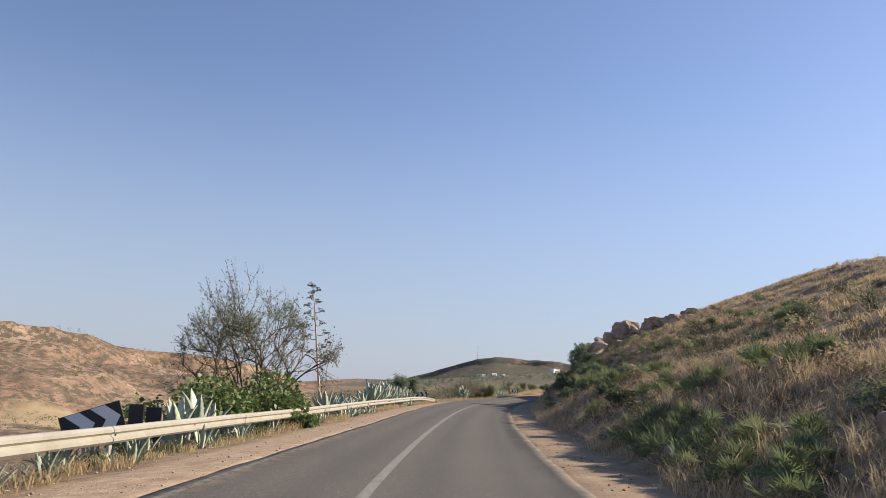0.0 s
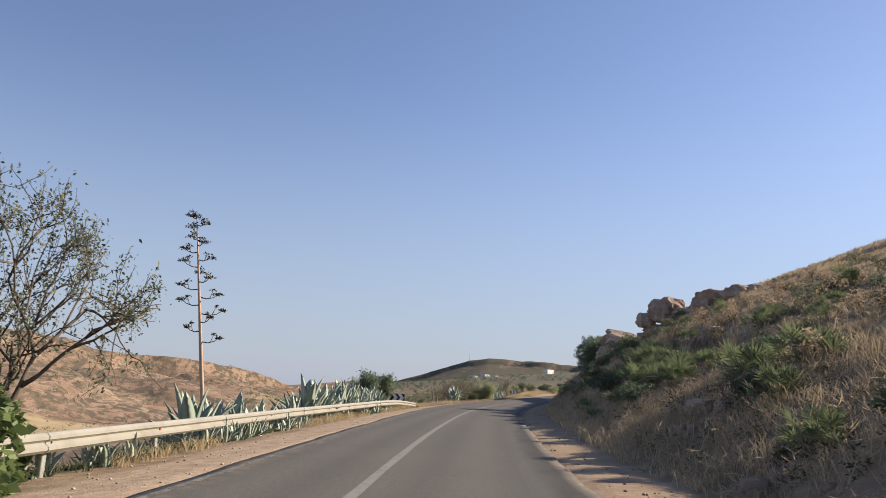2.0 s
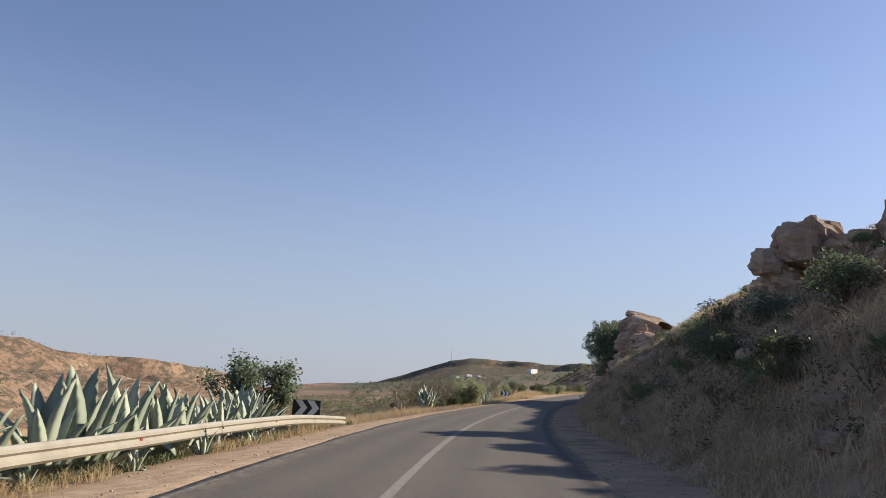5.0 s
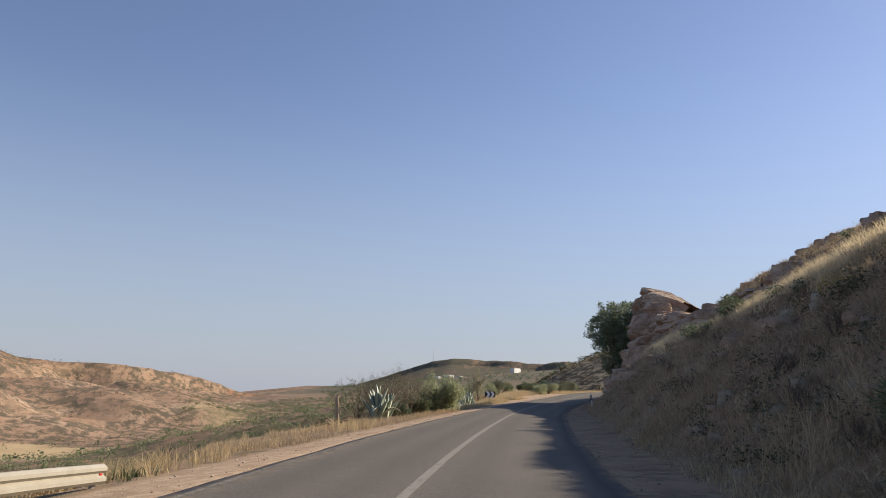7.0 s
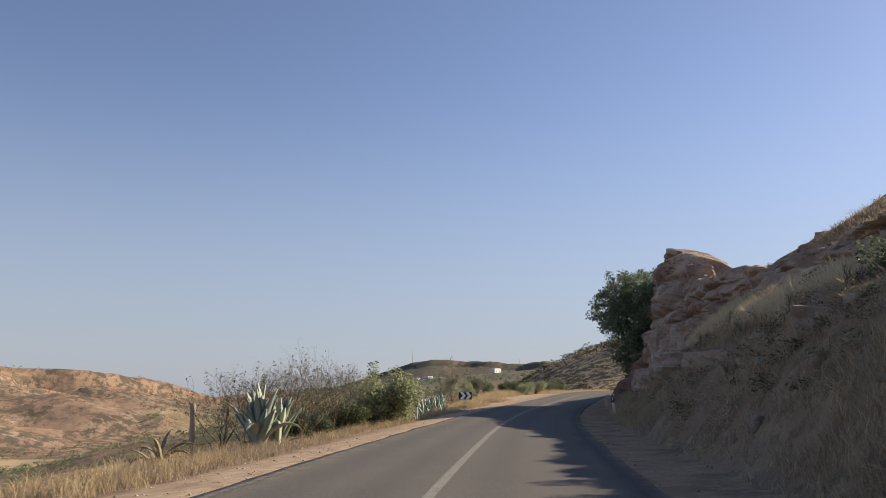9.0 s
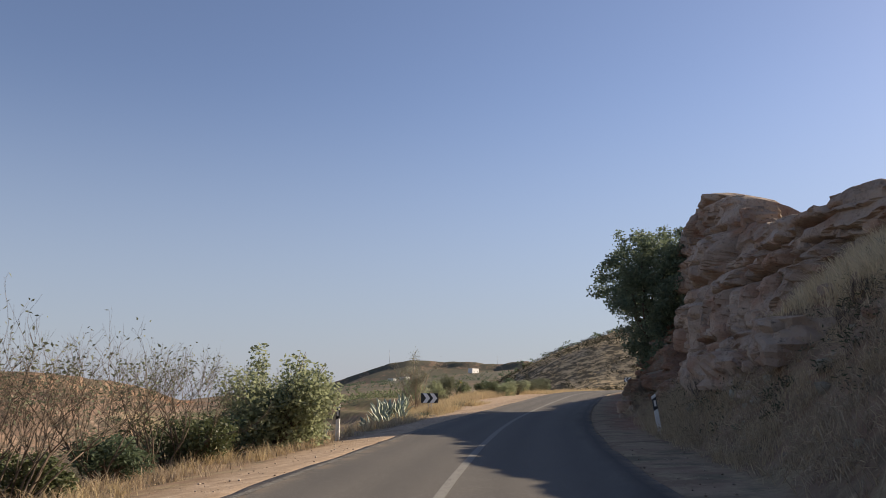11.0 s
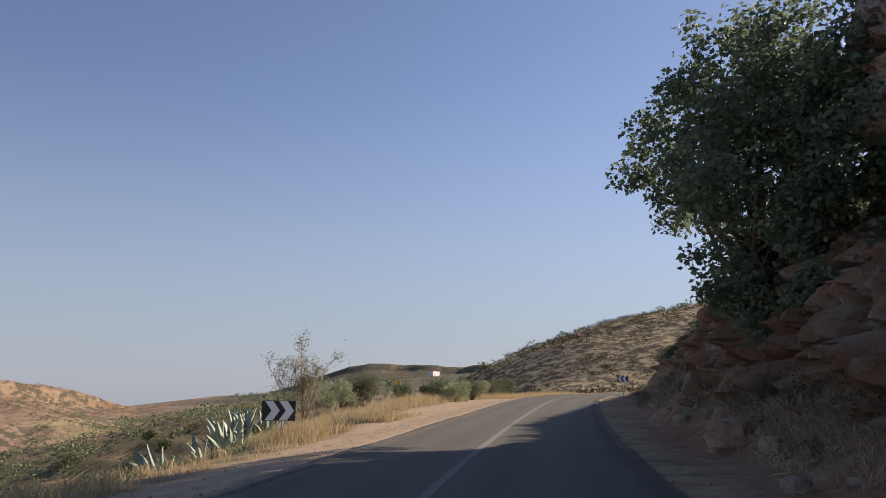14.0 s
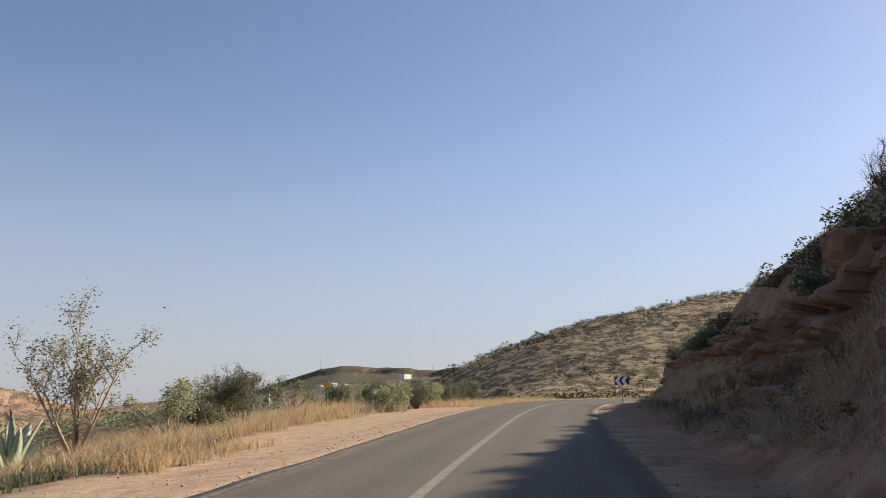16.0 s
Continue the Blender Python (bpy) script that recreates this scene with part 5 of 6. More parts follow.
def big_fig():
    """The dark broad-leaved tree that hangs out of the cliff over the verge."""
    x, y, z = 36.6, 133.6, 0.9
    s = empty_at("cliff_tree", x, y, z)
    tagged(s, "dense dark-green fig tree growing out of the cliff", "tree")
    lumps = [(34.3, 132.4, 7.2, 1.6, 1.6, 1.5), (35.0, 134.6, 7.4, 1.6, 1.6, 1.5), (36.3, 136.3, 6.5, 1.2, 1.4, 1.1), (35.6, 130.4, 8.1, 1.4, 1.4, 1.3), (35.6, 130.0, 4.0, 1.2, 1.4, 1.6), (35.6, 129.9, 6.1, 1.3, 1.4, 1.4), (34.7, 131.6, 8.2, 1.8, 1.8, 1.5), (36.2, 133.0, 8.2, 1.8, 1.8, 1.5), (34.5, 131.2, 5.6, 1.8, 1.8, 1.6), (35.8, 132.9, 4.3, 1.8, 1.9, 1.7),
             (37.0, 134.2, 6.4, 1.8, 1.7, 1.9), (37.6, 131.2, 8.2, 1.6, 1.5, 1.6), (37.4, 131.4, 6.0, 1.7, 1.5, 1.8), (38.4, 132.6, 7.2, 1.8, 1.6, 2.0), (36.2, 132.6, 3.1, 1.3, 1.4, 1.0), (37.2, 133.6, 4.4, 1.6, 1.6, 1.7), (39.2, 134.6, 7.6, 1.7, 1.6, 1.8), (38.6, 134.6, 9.0, 1.5, 1.5, 1.3), (38.2, 134.4, 5.2, 1.5, 1.5, 1.6)]
    local = [(a + 0.35 - x, b - y, c - z, *r) for a, b, c, *r in lumps]
    rng, rnd = np.random.default_rng(12), random.Random(12)
    small = []
    for a, b, c, rx, ry, rz in local:                         # each lump breaks into leafy sprays
        for _ in range(22):
            d = Vector((rnd.gauss(0, 1), rnd.gauss(0, 1), rnd.gauss(0, 1))).normalized()
            k, q = rnd.uniform(0.22, 0.62), rnd.uniform(0.7, 1.05)
            small.append((a + d.x * rx * q, b + d.y * ry * q, c + d.z * rz * q, k, k, k * 0.75))
    c = np.concatenate([in_lumps(small, 40000, rng, 0.3), in_lumps(local, 11000, rng, 0.3)])
    v, f = leaves_at(c, 0.165, rng, 0.4, 0.64)
    part("crown", quick_mesh("crown", v, [f], TREE_LEAF), None, s)
    limbs, trunk = Tubes(6), Tubes(8)
    trunk.add([(2.6, 1.6, 1.0), (1.2, 0.9, 1.9), (0.2, 0.2, 3.0), (-0.5, -0.4, 4.4)], [0.34, 0.27, 0.22, 0.16])
    part("trunk", trunk.mesh("trunk", BARK), None, s)
    for a, b, c, *_ in local:
        limbs.add([(0.3, 0.3, 2.9), (a * 0.5 - 0.2, b * 0.5, c * 0.6 + 0.3), (a, b, c)], [0.13, 0.08, 0.03])
    tagged(part("limb", limbs.mesh("limb", BARK), None, s), kind="stuff")


def fan_mesh(seed):
    """One fan of a dwarf palm on its stalk, along z."""
    rnd = random.Random(seed)
    t = Tubes(4)
    ln, r = 0.55, 0.40
    t.add([(0, 0, -0.03), (0, 0.03, ln * 0.5), (0, 0, ln)], [0.012, 0.009, 0.007])
    verts, faces = list(t.v), list(t.f)
    for k in range(13):
        a = (k - 6) * 0.24
        out, wide = Vector((math.sin(a), 0.1 * rnd.uniform(-1, 1), math.cos(a))), Vector((math.cos(a), 0, -math.sin(a)))
        hub = Vector((0, 0, ln))
        tip = hub + out * r * rnd.uniform(0.85, 1.05) + Vector((0, 0.06 * rnd.uniform(-1, 1), 0))
        b = len(verts)
        verts += [hub, hub + out * r * 0.5 + wide * 0.021, tip, hub + out * r * 0.5 - wide * 0.021]
        faces.append((b, b + 1, b + 2, b + 3))
    return mesh_of("fan", verts, faces, PALM_LEAF)


FANS = [fan_mesh(500 + i) for i in range(4)]


def fan_palm(x, y, rnd, scale):
    """A stemless dwarf palm: stiff fans of narrow leaflets on stalks."""
    s = empty_at("dwarf_palm", x, y, ground_z(x, y) - 0.05, rnd.uniform(0, 360), scale)
    tagged(s, "dwarf fan palm with stiff green leaves on the dry slope", "palm", "dwarf palms on the slope")
    for i in range(rnd.randint(13, 19)):
        ob = part("fan", rnd.choice(FANS), None, s)
        ob.matrix_basis = pose(0, 0, 0, 0, 0, i * 137.5) @ pose(0, 0.02, 0, -rnd.uniform(8, 68), 0, 0) @ pose(0, 0, 0, 0, 0, rnd.uniform(-40, 40)) @ Matrix.Scale(rnd.uniform(0.8, 1.35), 4)


def twiggy_meshes(seed, height, spread, leaf_share=0.0, leaf_mat=None, depth=3, stems=7):
    rnd, limbs, tips = random.Random(seed), Tubes(3), []
    for k in range(stems):
        a = rnd.uniform(0, 6.28)
        grow(limbs, tips, rnd, Vector((rnd.uniform(-0.15, 0.15), rnd.uniform(-0.15, 0.15), -0.1)), Vector((spread * math.cos(a), spread * math.sin(a), 1)), height * 0.42, 0.022, depth, 0.5, 0.22, 0.72, (2, 3))
    out = [limbs.mesh("twig", TWIG)]
    if leaf_share:
        rng = np.random.default_rng(seed)
        pts = np.array([list(t) for t in tips])
        n = int(len(pts) * leaf_share)
        v, f = leaves_at(pts[rng.choice(len(pts), n)] + rng.normal(size=(n, 3)) * 0.06, 0.085, rng, 0.2, 0.45)
        out.append(quick_mesh("foliage", v, [f], leaf_mat))
    return out


build_agaves()
agave_stalk(-2.83, 44.2, 6.4)
bare_tree(-4.7, 31.6)
fig_bush(-5.2, 27.6, 41, 2.9, "broad-leaved green fig bush spilling over the barrier")
fig_bush(-6.6, 26.4, 45, 2.7, "broad-leaved green fig bush spilling over the barrier")
fig_bush(-3.2, 30.2, 42, 1.3, "broad-leaved green fig bush spilling over the barrier")
fig_bush(-2.5, 28.2, 43, 0.6, "low fig shoots growing out under the barrier")
plant("bush", -5.6, 25.2, shrub_meshes(44, lump_crown(random.Random(44), 8, 1.8, 2.0, 0.0), 3800, 0.09, GREY_LEAF, 50), "dense grey-green thorny bush behind the barrier", "bush")
young_fig(2.7, 72.0, 1.9)
big_fig()


def small_tree(name, x, y, top, seed, leaf_mat, leaves, leaf, spread, label):
    """A small open tree: a few pale stems that fork, with leaves gathered on the outer twigs."""
    z = ground_z(x, y)
    s = empty_at(name, x, y, z)
    tagged(s, label, "tree")
    rnd, limbs, tips = random.Random(seed), Tubes(5), []
    for k in range(4):
        a = k * 1.57 + rnd.uniform(-0.4, 0.4)
        grow(limbs, tips, rnd, Vector((0, 0, -0.2)), Vector((spread * math.cos(a), spread * math.sin(a), 1)), top * 0.44, 0.045, 3, 0.6, 0.12, 0.66, (2, 3))
    part("trunk", limbs.mesh("trunk", PALE_WOOD), None, s, "pale crooked stems")
    rng = np.random.default_rng(seed)
    pts = np.array([list(t) for t in tips if t.z > 0.35 * top])
    pick = pts[rng.choice(len(pts), leaves)] + rng.normal(size=(leaves, 3)) * 0.12
    v, f = leaves_at(pick, leaf, rng, 0.2, 0.5)
    part("crown", quick_mesh("crown", v, [f], leaf_mat), None, s)


def leaning_stake(x, y, tall, lean):
    ob = part("stake", soft_box(-0.05, 0.05, -0.05, 0.05, -0.3, tall, 0.012), PALE_WOOD)
    ob.matrix_basis = pose(x, y, ground_z(x, y), 4, lean, 20)
    tagged(ob, "leaning pale wooden stake on the weedy slope", "stake", "stakes on the slope")


def build_left_bushes():
    g = "bushes along the valley verge"
    for i, (x, y, h) in enumerate(((12.4, 108.0, 2.9), (13.4, 110.6, 3.2), (12.9, 107.4, 3.0), (11.2, 107.6, 2.7), (11.9, 109.8, 2.8), (14.2, 112.0, 3.0), (10.6, 105.8, 2.4), (14.6, 113.6, 3.1))):
        plant("bare_shrub", x, y, twiggy_meshes(60 + i, h, 0.55, 0.25, GREY_LEAF, 4, 8), "leafless grey shrub of thin crooked twigs", "shrub", g)
    lumps = lump_crown(random.Random(50), 15, 1.75, 2.2, 0.0) + [(0.5, 0.2, 2.3, 0.4, 0.4, 0.5), (-0.5, 0.3, 2.5, 0.3, 0.3, 0.6), (1.1, 0.0, 2.0, 0.4, 0.4, 0.5)]
    plant("bush", 16.6, 116.0, shrub_meshes(50, lumps, 9500, 0.135, BUSH_LEAF, 70, 0.3, 0.55, 0.3), "tall leafy olive-green bush at the edge of the verge", "bush", g)
    plant("bare_shrub", 16.0, 116.6, twiggy_meshes(66, 2.7, 0.5, 2.5, BUSH_LEAF, 3, 16), "leafless grey shoots rising out of a leafy bush", "shrub", g)
    plant("bush", 17.4, 117.2, shrub_meshes(51, lump_crown(random.Random(51), 8, 0.9, 1.0, 0.0), 3000, 0.1, BUSH_LEAF, 20, 0.3), "low leafy bush beside a marker post", "bush", g)
    for i, (x, y, r) in enumerate(((15.0, 113.4, 1.0), (13.6, 111.0, 0.9), (12.6, 108.8, 0.8), (15.6, 115.0, 1.2), (14.2, 113.8, 1.3))):
        plant("bush", x, y, shrub_meshes(52 + 200 * i, lump_crown(random.Random(52 + i), 8, r, r * 1.1, 0.0), 2400, 0.11, DARK_LEAF if i % 2 else OLIVE_LEAF, 20, 0.3), "dark low bush under bare twigs", "bush", g)
    # beyond the lay-by
    s = empty_at("sapling", 27.3, 158.3, ground_z(27.3, 158.3), 0, 1.15)
    tagged(s, "thin young tree with sparse reddish-green leaves in dry grass", "tree")
    rnd, limbs, tips = random.Random(71), Tubes(5), []
    limbs.add([(0, 0, -0.2), (0.02, 0, 0.8), (-0.02, 0.02, 1.6), (0.05, 0, 2.6)], [0.06, 0.05, 0.04, 0.025])
    for k, (dx, dy, up) in enumerate(((-0.85, 0.1, 2.4), (0.6, 0.05, 2.7), (-0.1, -0.2, 3.3), (0.35, 0.5, 2.2), (-0.5, -0.5, 2.0))):
        limbs.add([(0, 0, 0.1), (dx * 0.7, dy * 0.7, up * 0.45), (dx * 1.6, dy, up)], [0.045, 0.032, 0.012])
        for j in range(5):
            u = 0.35 + 0.15 * j
            a = k * 2.1 + j * 2.4
            grow(limbs, tips, rnd, Vector((dx * 1.5 * u, dy * u, up * u)), Vector((0.8 * math.cos(a), 0.8 * math.sin(a), 0.9)), 0.7, 0.016, 2, 0.55, 0.25, 0.7, (2, 3))
    for k in range(7):
        a = k * 2.4
        grow(limbs, tips, rnd, Vector((0, 0, 0.9 + 0.2 * k)), Vector((0.8 * math.cos(a), 0.8 * math.sin(a), 0.9)), 0.85 - 0.03 * k, 0.022, 2, 0.5, 0.3, 0.7, (2, 3))
    part("trunk", limbs.mesh("trunk", PALE_WOOD), None, s, "pale slender stem and twigs")
    rng = np.random.default_rng(7)
    pts = np.array([list(t) for t in tips])
    pick = pts[rng.choice(len(pts), 3600)] + rng.normal(size=(3600, 3)) * 0.13
    v, f = leaves_at(pick, 0.085, rng, 0.35, 0.5)
    part("crown", quick_mesh("crown", v, [f], make_leaf("rusty_leaf", (0.14, 0.135, 0.085), (0.33, 0.325, 0.21))), None, s)
    small_tree("small_tree", 29.6, 162.6, 2.9, 72, BUSH_LEAF, 2600, 0.12, 0.75, "small spreading green tree with bare pale stems behind dry grass")
    small_tree("small_tree", 35.0, 178.4, 3.0, 74, FIG_LEAF, 900, 0.13, 0.35, "thin young green tree on a pale stem near a slim pole")
    for i, (x, y) in enumerate(((31.6, 167.6), (32.2, 169.0))):
        plant("feathery_shrub", x, y, twiggy_meshes(670 + i, 2.3, 0.42, 3.0, GREY_LEAF, 4, 9), "feathery grey-green shrub of fine upright twigs", "shrub")
    g2 = "bushes beyond the lay-by"
    spots = [(30.6, 165.4, 1.0, GREY_LEAF, "low grey-green shrub behind dry grass"), (30.6, 177.8, 2.4, BUSH_LEAF, "yellowish-green bush behind the arrow board"),
             (41.2, 186.5, 1.7, OLIVE_LEAF, "rounded green roadside bush"), (49.5, 195.0, 1.7, GREY_LEAF, "rounded grey-green roadside bush"), (39.9, 176.2, 1.5, BUSH_LEAF, "rounded green roadside bush"),
             (42.9, 181.0, 1.5, GREY_LEAF, "rounded grey-green roadside bush"), (44.6, 185.0, 1.5, BUSH_LEAF, "rounded green roadside bush"),
             (46.9, 190.0, 1.5, GREY_LEAF, "rounded grey-green roadside bush")]
    for i, (x, y, r, m, label) in enumerate(spots):
        lumps = lump_crown(random.Random(80 + i), 9, r, r * 1.15, 0.0)
        plant("bush", x, y, shrub_meshes(80 + i, lumps, 4200, 0.12 if r < 2 else 0.16, m, 24, 0.2, 0.45), label, "bush", g2)
    for i in range(12):                                       # lower slope on the left
        rnd = random.Random(700 + i)
        x, y = rnd.uniform(6, 20), rnd.uniform(150, 210)
        r = rnd.uniform(0.8, 1.6)
        plant("bush", x, y, shrub_meshes(700 + i, lump_crown(rnd, 7, r, r, 0.0), 900, 0.17, DARK_LEAF if i % 2 else OLIVE_LEAF, 10), "dark bush on the slope below the road", "bush", "bushes below the road")


build_left_bushes()
for x, y, tall, lean in ((20.6, 140.2, 1.1, -14), (21.4, 142.0, 1.0, -24), (19.8, 138.4, 0.8, 8), (22.0, 143.6, 0.9, -20)):
    leaning_stake(x, y, tall, lean)


def scatter_scrub(rng, mat, n, per, leaf, low, label, y0=2, y1=128, high=19):
    """Many small leafy tufts on the slope over the road, joined."""
    y, d = rng.uniform(y0, y1, n), low + (high - low) * rng.uniform(0, 1, n) ** 1.4
    x, yy = on_road(y, d)
    keep = bumps(x, yy, 5, 19) > -0.3
    x, yy = x[keep], yy[keep]
    k = rng.uniform(0.15, 0.45, len(x))
    c = rng.normal(size=(len(x), per, 3))
    c *= (rng.uniform(0.3, 1, (len(x), per)) / np.linalg.norm(c, axis=2))[..., None]
    c = c * np.stack([k, k, k * 0.8], -1)[:, None] + np.stack([x, yy, land(x, yy) + k * 0.4], -1)[:, None]
    stalky = mat in (BROWN_WEED, DUSK_STRAW)
    v, f = leaves_at(c.reshape(-1, 3), leaf * (2.0 if stalky else 1.0), rng, -0.5 if stalky else -0.3, 0.07 if stalky else 0.3)
    tagged(part("slope_scrub", quick_mesh("slope_scrub", v, [f], mat), None), label, "shrub", kind="stuff")


def build_hill_plants():
    """Dwarf palms and scrub on the slope over the road."""
    rnd = random.Random(17)
    spots = []
    for i in range(34):
        y = rnd.uniform(8, 34) if i < 12 else rnd.uniform(34, 72)
        d = rnd.choice((rnd.uniform(5.2, 8.5), rnd.uniform(7, 14)))
        spots.append((y, d, rnd.uniform(0.55, 0.85)))
    spots += [(9.5 + 0.5 * i, 5.0 + 0.3 * (i % 4), 0.58) for i in range(22)] + [(rnd.uniform(8, 20), rnd.uniform(6.6, 9.5), rnd.uniform(0.55, 0.8)) for i in range(9)] + [(45 + 1.2 * i, 7.2 + 0.8 * (i % 3), 0.95) for i in range(9)]
    spots += [(36.3, 7.4, 1.05), (41.5, 7.1, 0.95), (34.6, 8.1, 0.95), (52.5, 8.5, 1.0), (49.5, 8.0, 0.9)] + [(rnd.uniform(30, 62), rnd.uniform(10, 19), rnd.uniform(0.5, 0.85)) for i in range(14)]
    for y, d, k in spots:
        px, py = on_road(y, d)
        fan_palm(float(px), float(py), rnd, k)
    scrubs = [shrub_meshes(520 + i, lump_crown(random.Random(520 + i), 7, 0.62, 0.62, 0.0), 300, 0.105, (SCRUB_LEAF, BROWN_WEED, DARK_LEAF, GREY_LEAF)[i % 4], 6) for i in range(8)]
    for i in range(150):
        y = rnd.uniform(-4, 105)
        d = rnd.uniform(6.2, 24) if y < 78 else rnd.uniform(8.5, 24)
        px, py = on_road(y, d)
        plant("scrub", float(px), float(py), rnd.choice(scrubs), "low rounded scrub bush on the dry slope", "shrub", "scrub on the slope", rnd.uniform(0, 360), rnd.uniform(0.35, 1.15))
    for i in range(64):                                      # thicker scrub towards the crest
        px, py = on_road(rnd.uniform(24, 68), rnd.uniform(9, 19))
        plant("scrub", float(px), float(py), rnd.choice((scrubs[0], scrubs[1], scrubs[3], scrubs[5], scrubs[7])), "low rounded scrub bush on the dry slope", "shrub", "scrub on the slope", rnd.uniform(0, 360), rnd.uniform(0.5, 1.2))
    dry = [twiggy_meshes(640 + i, 0.75, 0.9, 0.0, None, 4, 8) for i in range(5)]
    for i in range(90):
        px, py = on_road(rnd.uniform(14, 124), rnd.uniform(5.6, 10.5))
        plant("dry_shrub", float(px), float(py), rnd.choice(dry), "dry brown twiggy shrub on the steep bank", "shrub", "dry shrubs on the bank", rnd.uniform(0, 360), rnd.uniform(0.5, 1.0))
    # small scrub between, too dense to tell apart
    rng = np.random.default_rng(18)
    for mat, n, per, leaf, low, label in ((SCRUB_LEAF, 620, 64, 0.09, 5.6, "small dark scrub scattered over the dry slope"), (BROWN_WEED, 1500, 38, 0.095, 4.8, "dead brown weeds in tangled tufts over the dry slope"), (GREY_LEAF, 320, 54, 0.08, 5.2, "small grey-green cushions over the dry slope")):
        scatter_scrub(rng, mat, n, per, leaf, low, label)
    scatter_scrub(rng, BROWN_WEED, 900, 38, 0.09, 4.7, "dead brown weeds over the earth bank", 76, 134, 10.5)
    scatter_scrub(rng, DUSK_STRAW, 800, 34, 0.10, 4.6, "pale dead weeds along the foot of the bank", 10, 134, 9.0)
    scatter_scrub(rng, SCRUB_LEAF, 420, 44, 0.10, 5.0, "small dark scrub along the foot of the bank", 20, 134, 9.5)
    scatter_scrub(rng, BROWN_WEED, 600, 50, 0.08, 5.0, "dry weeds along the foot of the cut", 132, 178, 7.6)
    scatter_scrub(rng, SCRUB_LEAF, 260, 50, 0.09, 5.2, "small dark scrub along the foot of the cut", 132, 200, 8.0)
    # the dark bushes at the bank's nose and under the ridge
    for i, (y, d, r, m) in enumerate(((96, 8.6, 1.0, DARK_LEAF), (95, 10.2, 0.9, DARK_LEAF), (76, 8.7, 1.15, DARK_LEAF), (75, 9.5, 1.1, DARK_LEAF), (93.5, 9.6, 0.7, DARK_LEAF), (118, 9.6, 0.9, DARK_LEAF), (122, 10.5, 0.8, DARK_LEAF), (70, 8.0, 1.1, OLIVE_LEAF), (43, 6.4, 0.7, DARK_LEAF), (47.5, 7.4, 0.9, OLIVE_LEAF), (52, 6.6, 0.8, DARK_LEAF), (56, 8.2, 1.0, DARK_LEAF), (59.5, 6.9, 0.8, OLIVE_LEAF), (62, 9.0, 1.0, DARK_LEAF), (65, 7.2, 1.0, DARK_LEAF), (68, 9.4, 1.2, DARK_LEAF), (34, 7.0, 0.6, DARK_LEAF), (27, 6.4, 0.6, OLIVE_LEAF), (38, 8.6, 0.8, DARK_LEAF))):
        px, py = on_road(y, d)
        plant("bush", float(px), float(py), shrub_meshes(560 + i, lump_crown(random.Random(560 + i), 8, r, r * 0.95, 0.0), 1900, 0.1, m, 22), "dark leafy bush clinging to the steep bank", "bush", "bushes on the bank")
    for i, (y, d, h) in enumerate(((146.4, 7.4, 1.2), (146.9, 7.65, 1.1), (145.9, 7.55, 1.0))):
        px, py = on_road(y, d)
        plant("bare_shrub", float(px), float(py), twiggy_meshes(600 + i, h, 0.9, 0.0, None, 4, 16), "dry twiggy shrub on top of the cut bank", "shrub", "", 0, 1, float(LEVEL(py)) + 4.2)
    crest = [shrub_meshes(840 + i, lump_crown(random.Random(840 + i), 8, 0.95, 0.95, 0.0), 900, 0.11, (DARK_LEAF, OLIVE_LEAF, SCRUB_LEAF)[i % 3], 16) for i in range(6)]
    for i in range(46):                                      # dark bushes along the brow of the cut
        y = rnd.uniform(148, 210)
        top = float(CUT_TOP(y))
        px, py = on_road(y, float(cut_d(y, top)) + rnd.uniform(-0.2, 2.6))
        plant("bush", float(px), float(py), rnd.choice(crest), "dark leafy bush along the brow of the cut bank", "bush", "bushes on the brow", rnd.uniform(0, 360), rnd.uniform(0.6, 1.25), max(float(LEVEL(py)) + top - 0.35, ground_z(float(px), float(py)) - 0.1))
    for i in range(60):
        px, py = on_road(rnd.uniform(128, 166), rnd.uniform(5.1, 6.9))
        plant("dry_shrub", float(px), float(py), rnd.choice(dry), "dry brown twiggy shrub at the foot of the cut", "shrub", "dry shrubs on the bank", rnd.uniform(0, 360), rnd.uniform(0.5, 1.0))
    for i in range(84):
        y = rnd.uniform(144, 206)
        d = rnd.uniform(8.6, 19)
        px, py = on_road(y, d)
        plant("scrub", float(px), float(py), rnd.choice((scrubs[0], scrubs[2], scrubs[4], scrubs[6], scrubs[3])), "low green scrub over the red cut", "shrub", "scrub over the cut", rnd.uniform(0, 360), rnd.uniform(0.5, 1.05))


build_hill_plants()

# ---------------------------------------------------------------- far things
def house(x, y, wide, deep, high, label, turn=0.0):
    z = ground_z(x, y) - 0.6
    s = empty_at("house", x, y, z, turn)
    tagged(s, label, "house", "far white houses")
    part("wall", soft_box(-wide / 2, wide / 2, -deep / 2, deep / 2, 0, high, 0.05), WHITE_PAINT, s)
    part("roof", soft_box(-wide / 2 - 0.15, wide / 2 + 0.15, -deep / 2 - 0.15, deep / 2 + 0.15, high, high + 0.45, 0.05), WHITE_PAINT, s, "flat roof with a low parapet")
    n = 2
    for i in range(n):
        cx = -wide / 2 + wide * (i + 0.5) / n
        part("window" if i else "door", soft_box(cx - 0.5, cx + 0.5, -deep / 2 - 0.06, -deep / 2 + 0.05, 0.6 if not i else 1.4, 2.8, 0.02), BLACK_PAINT, s)


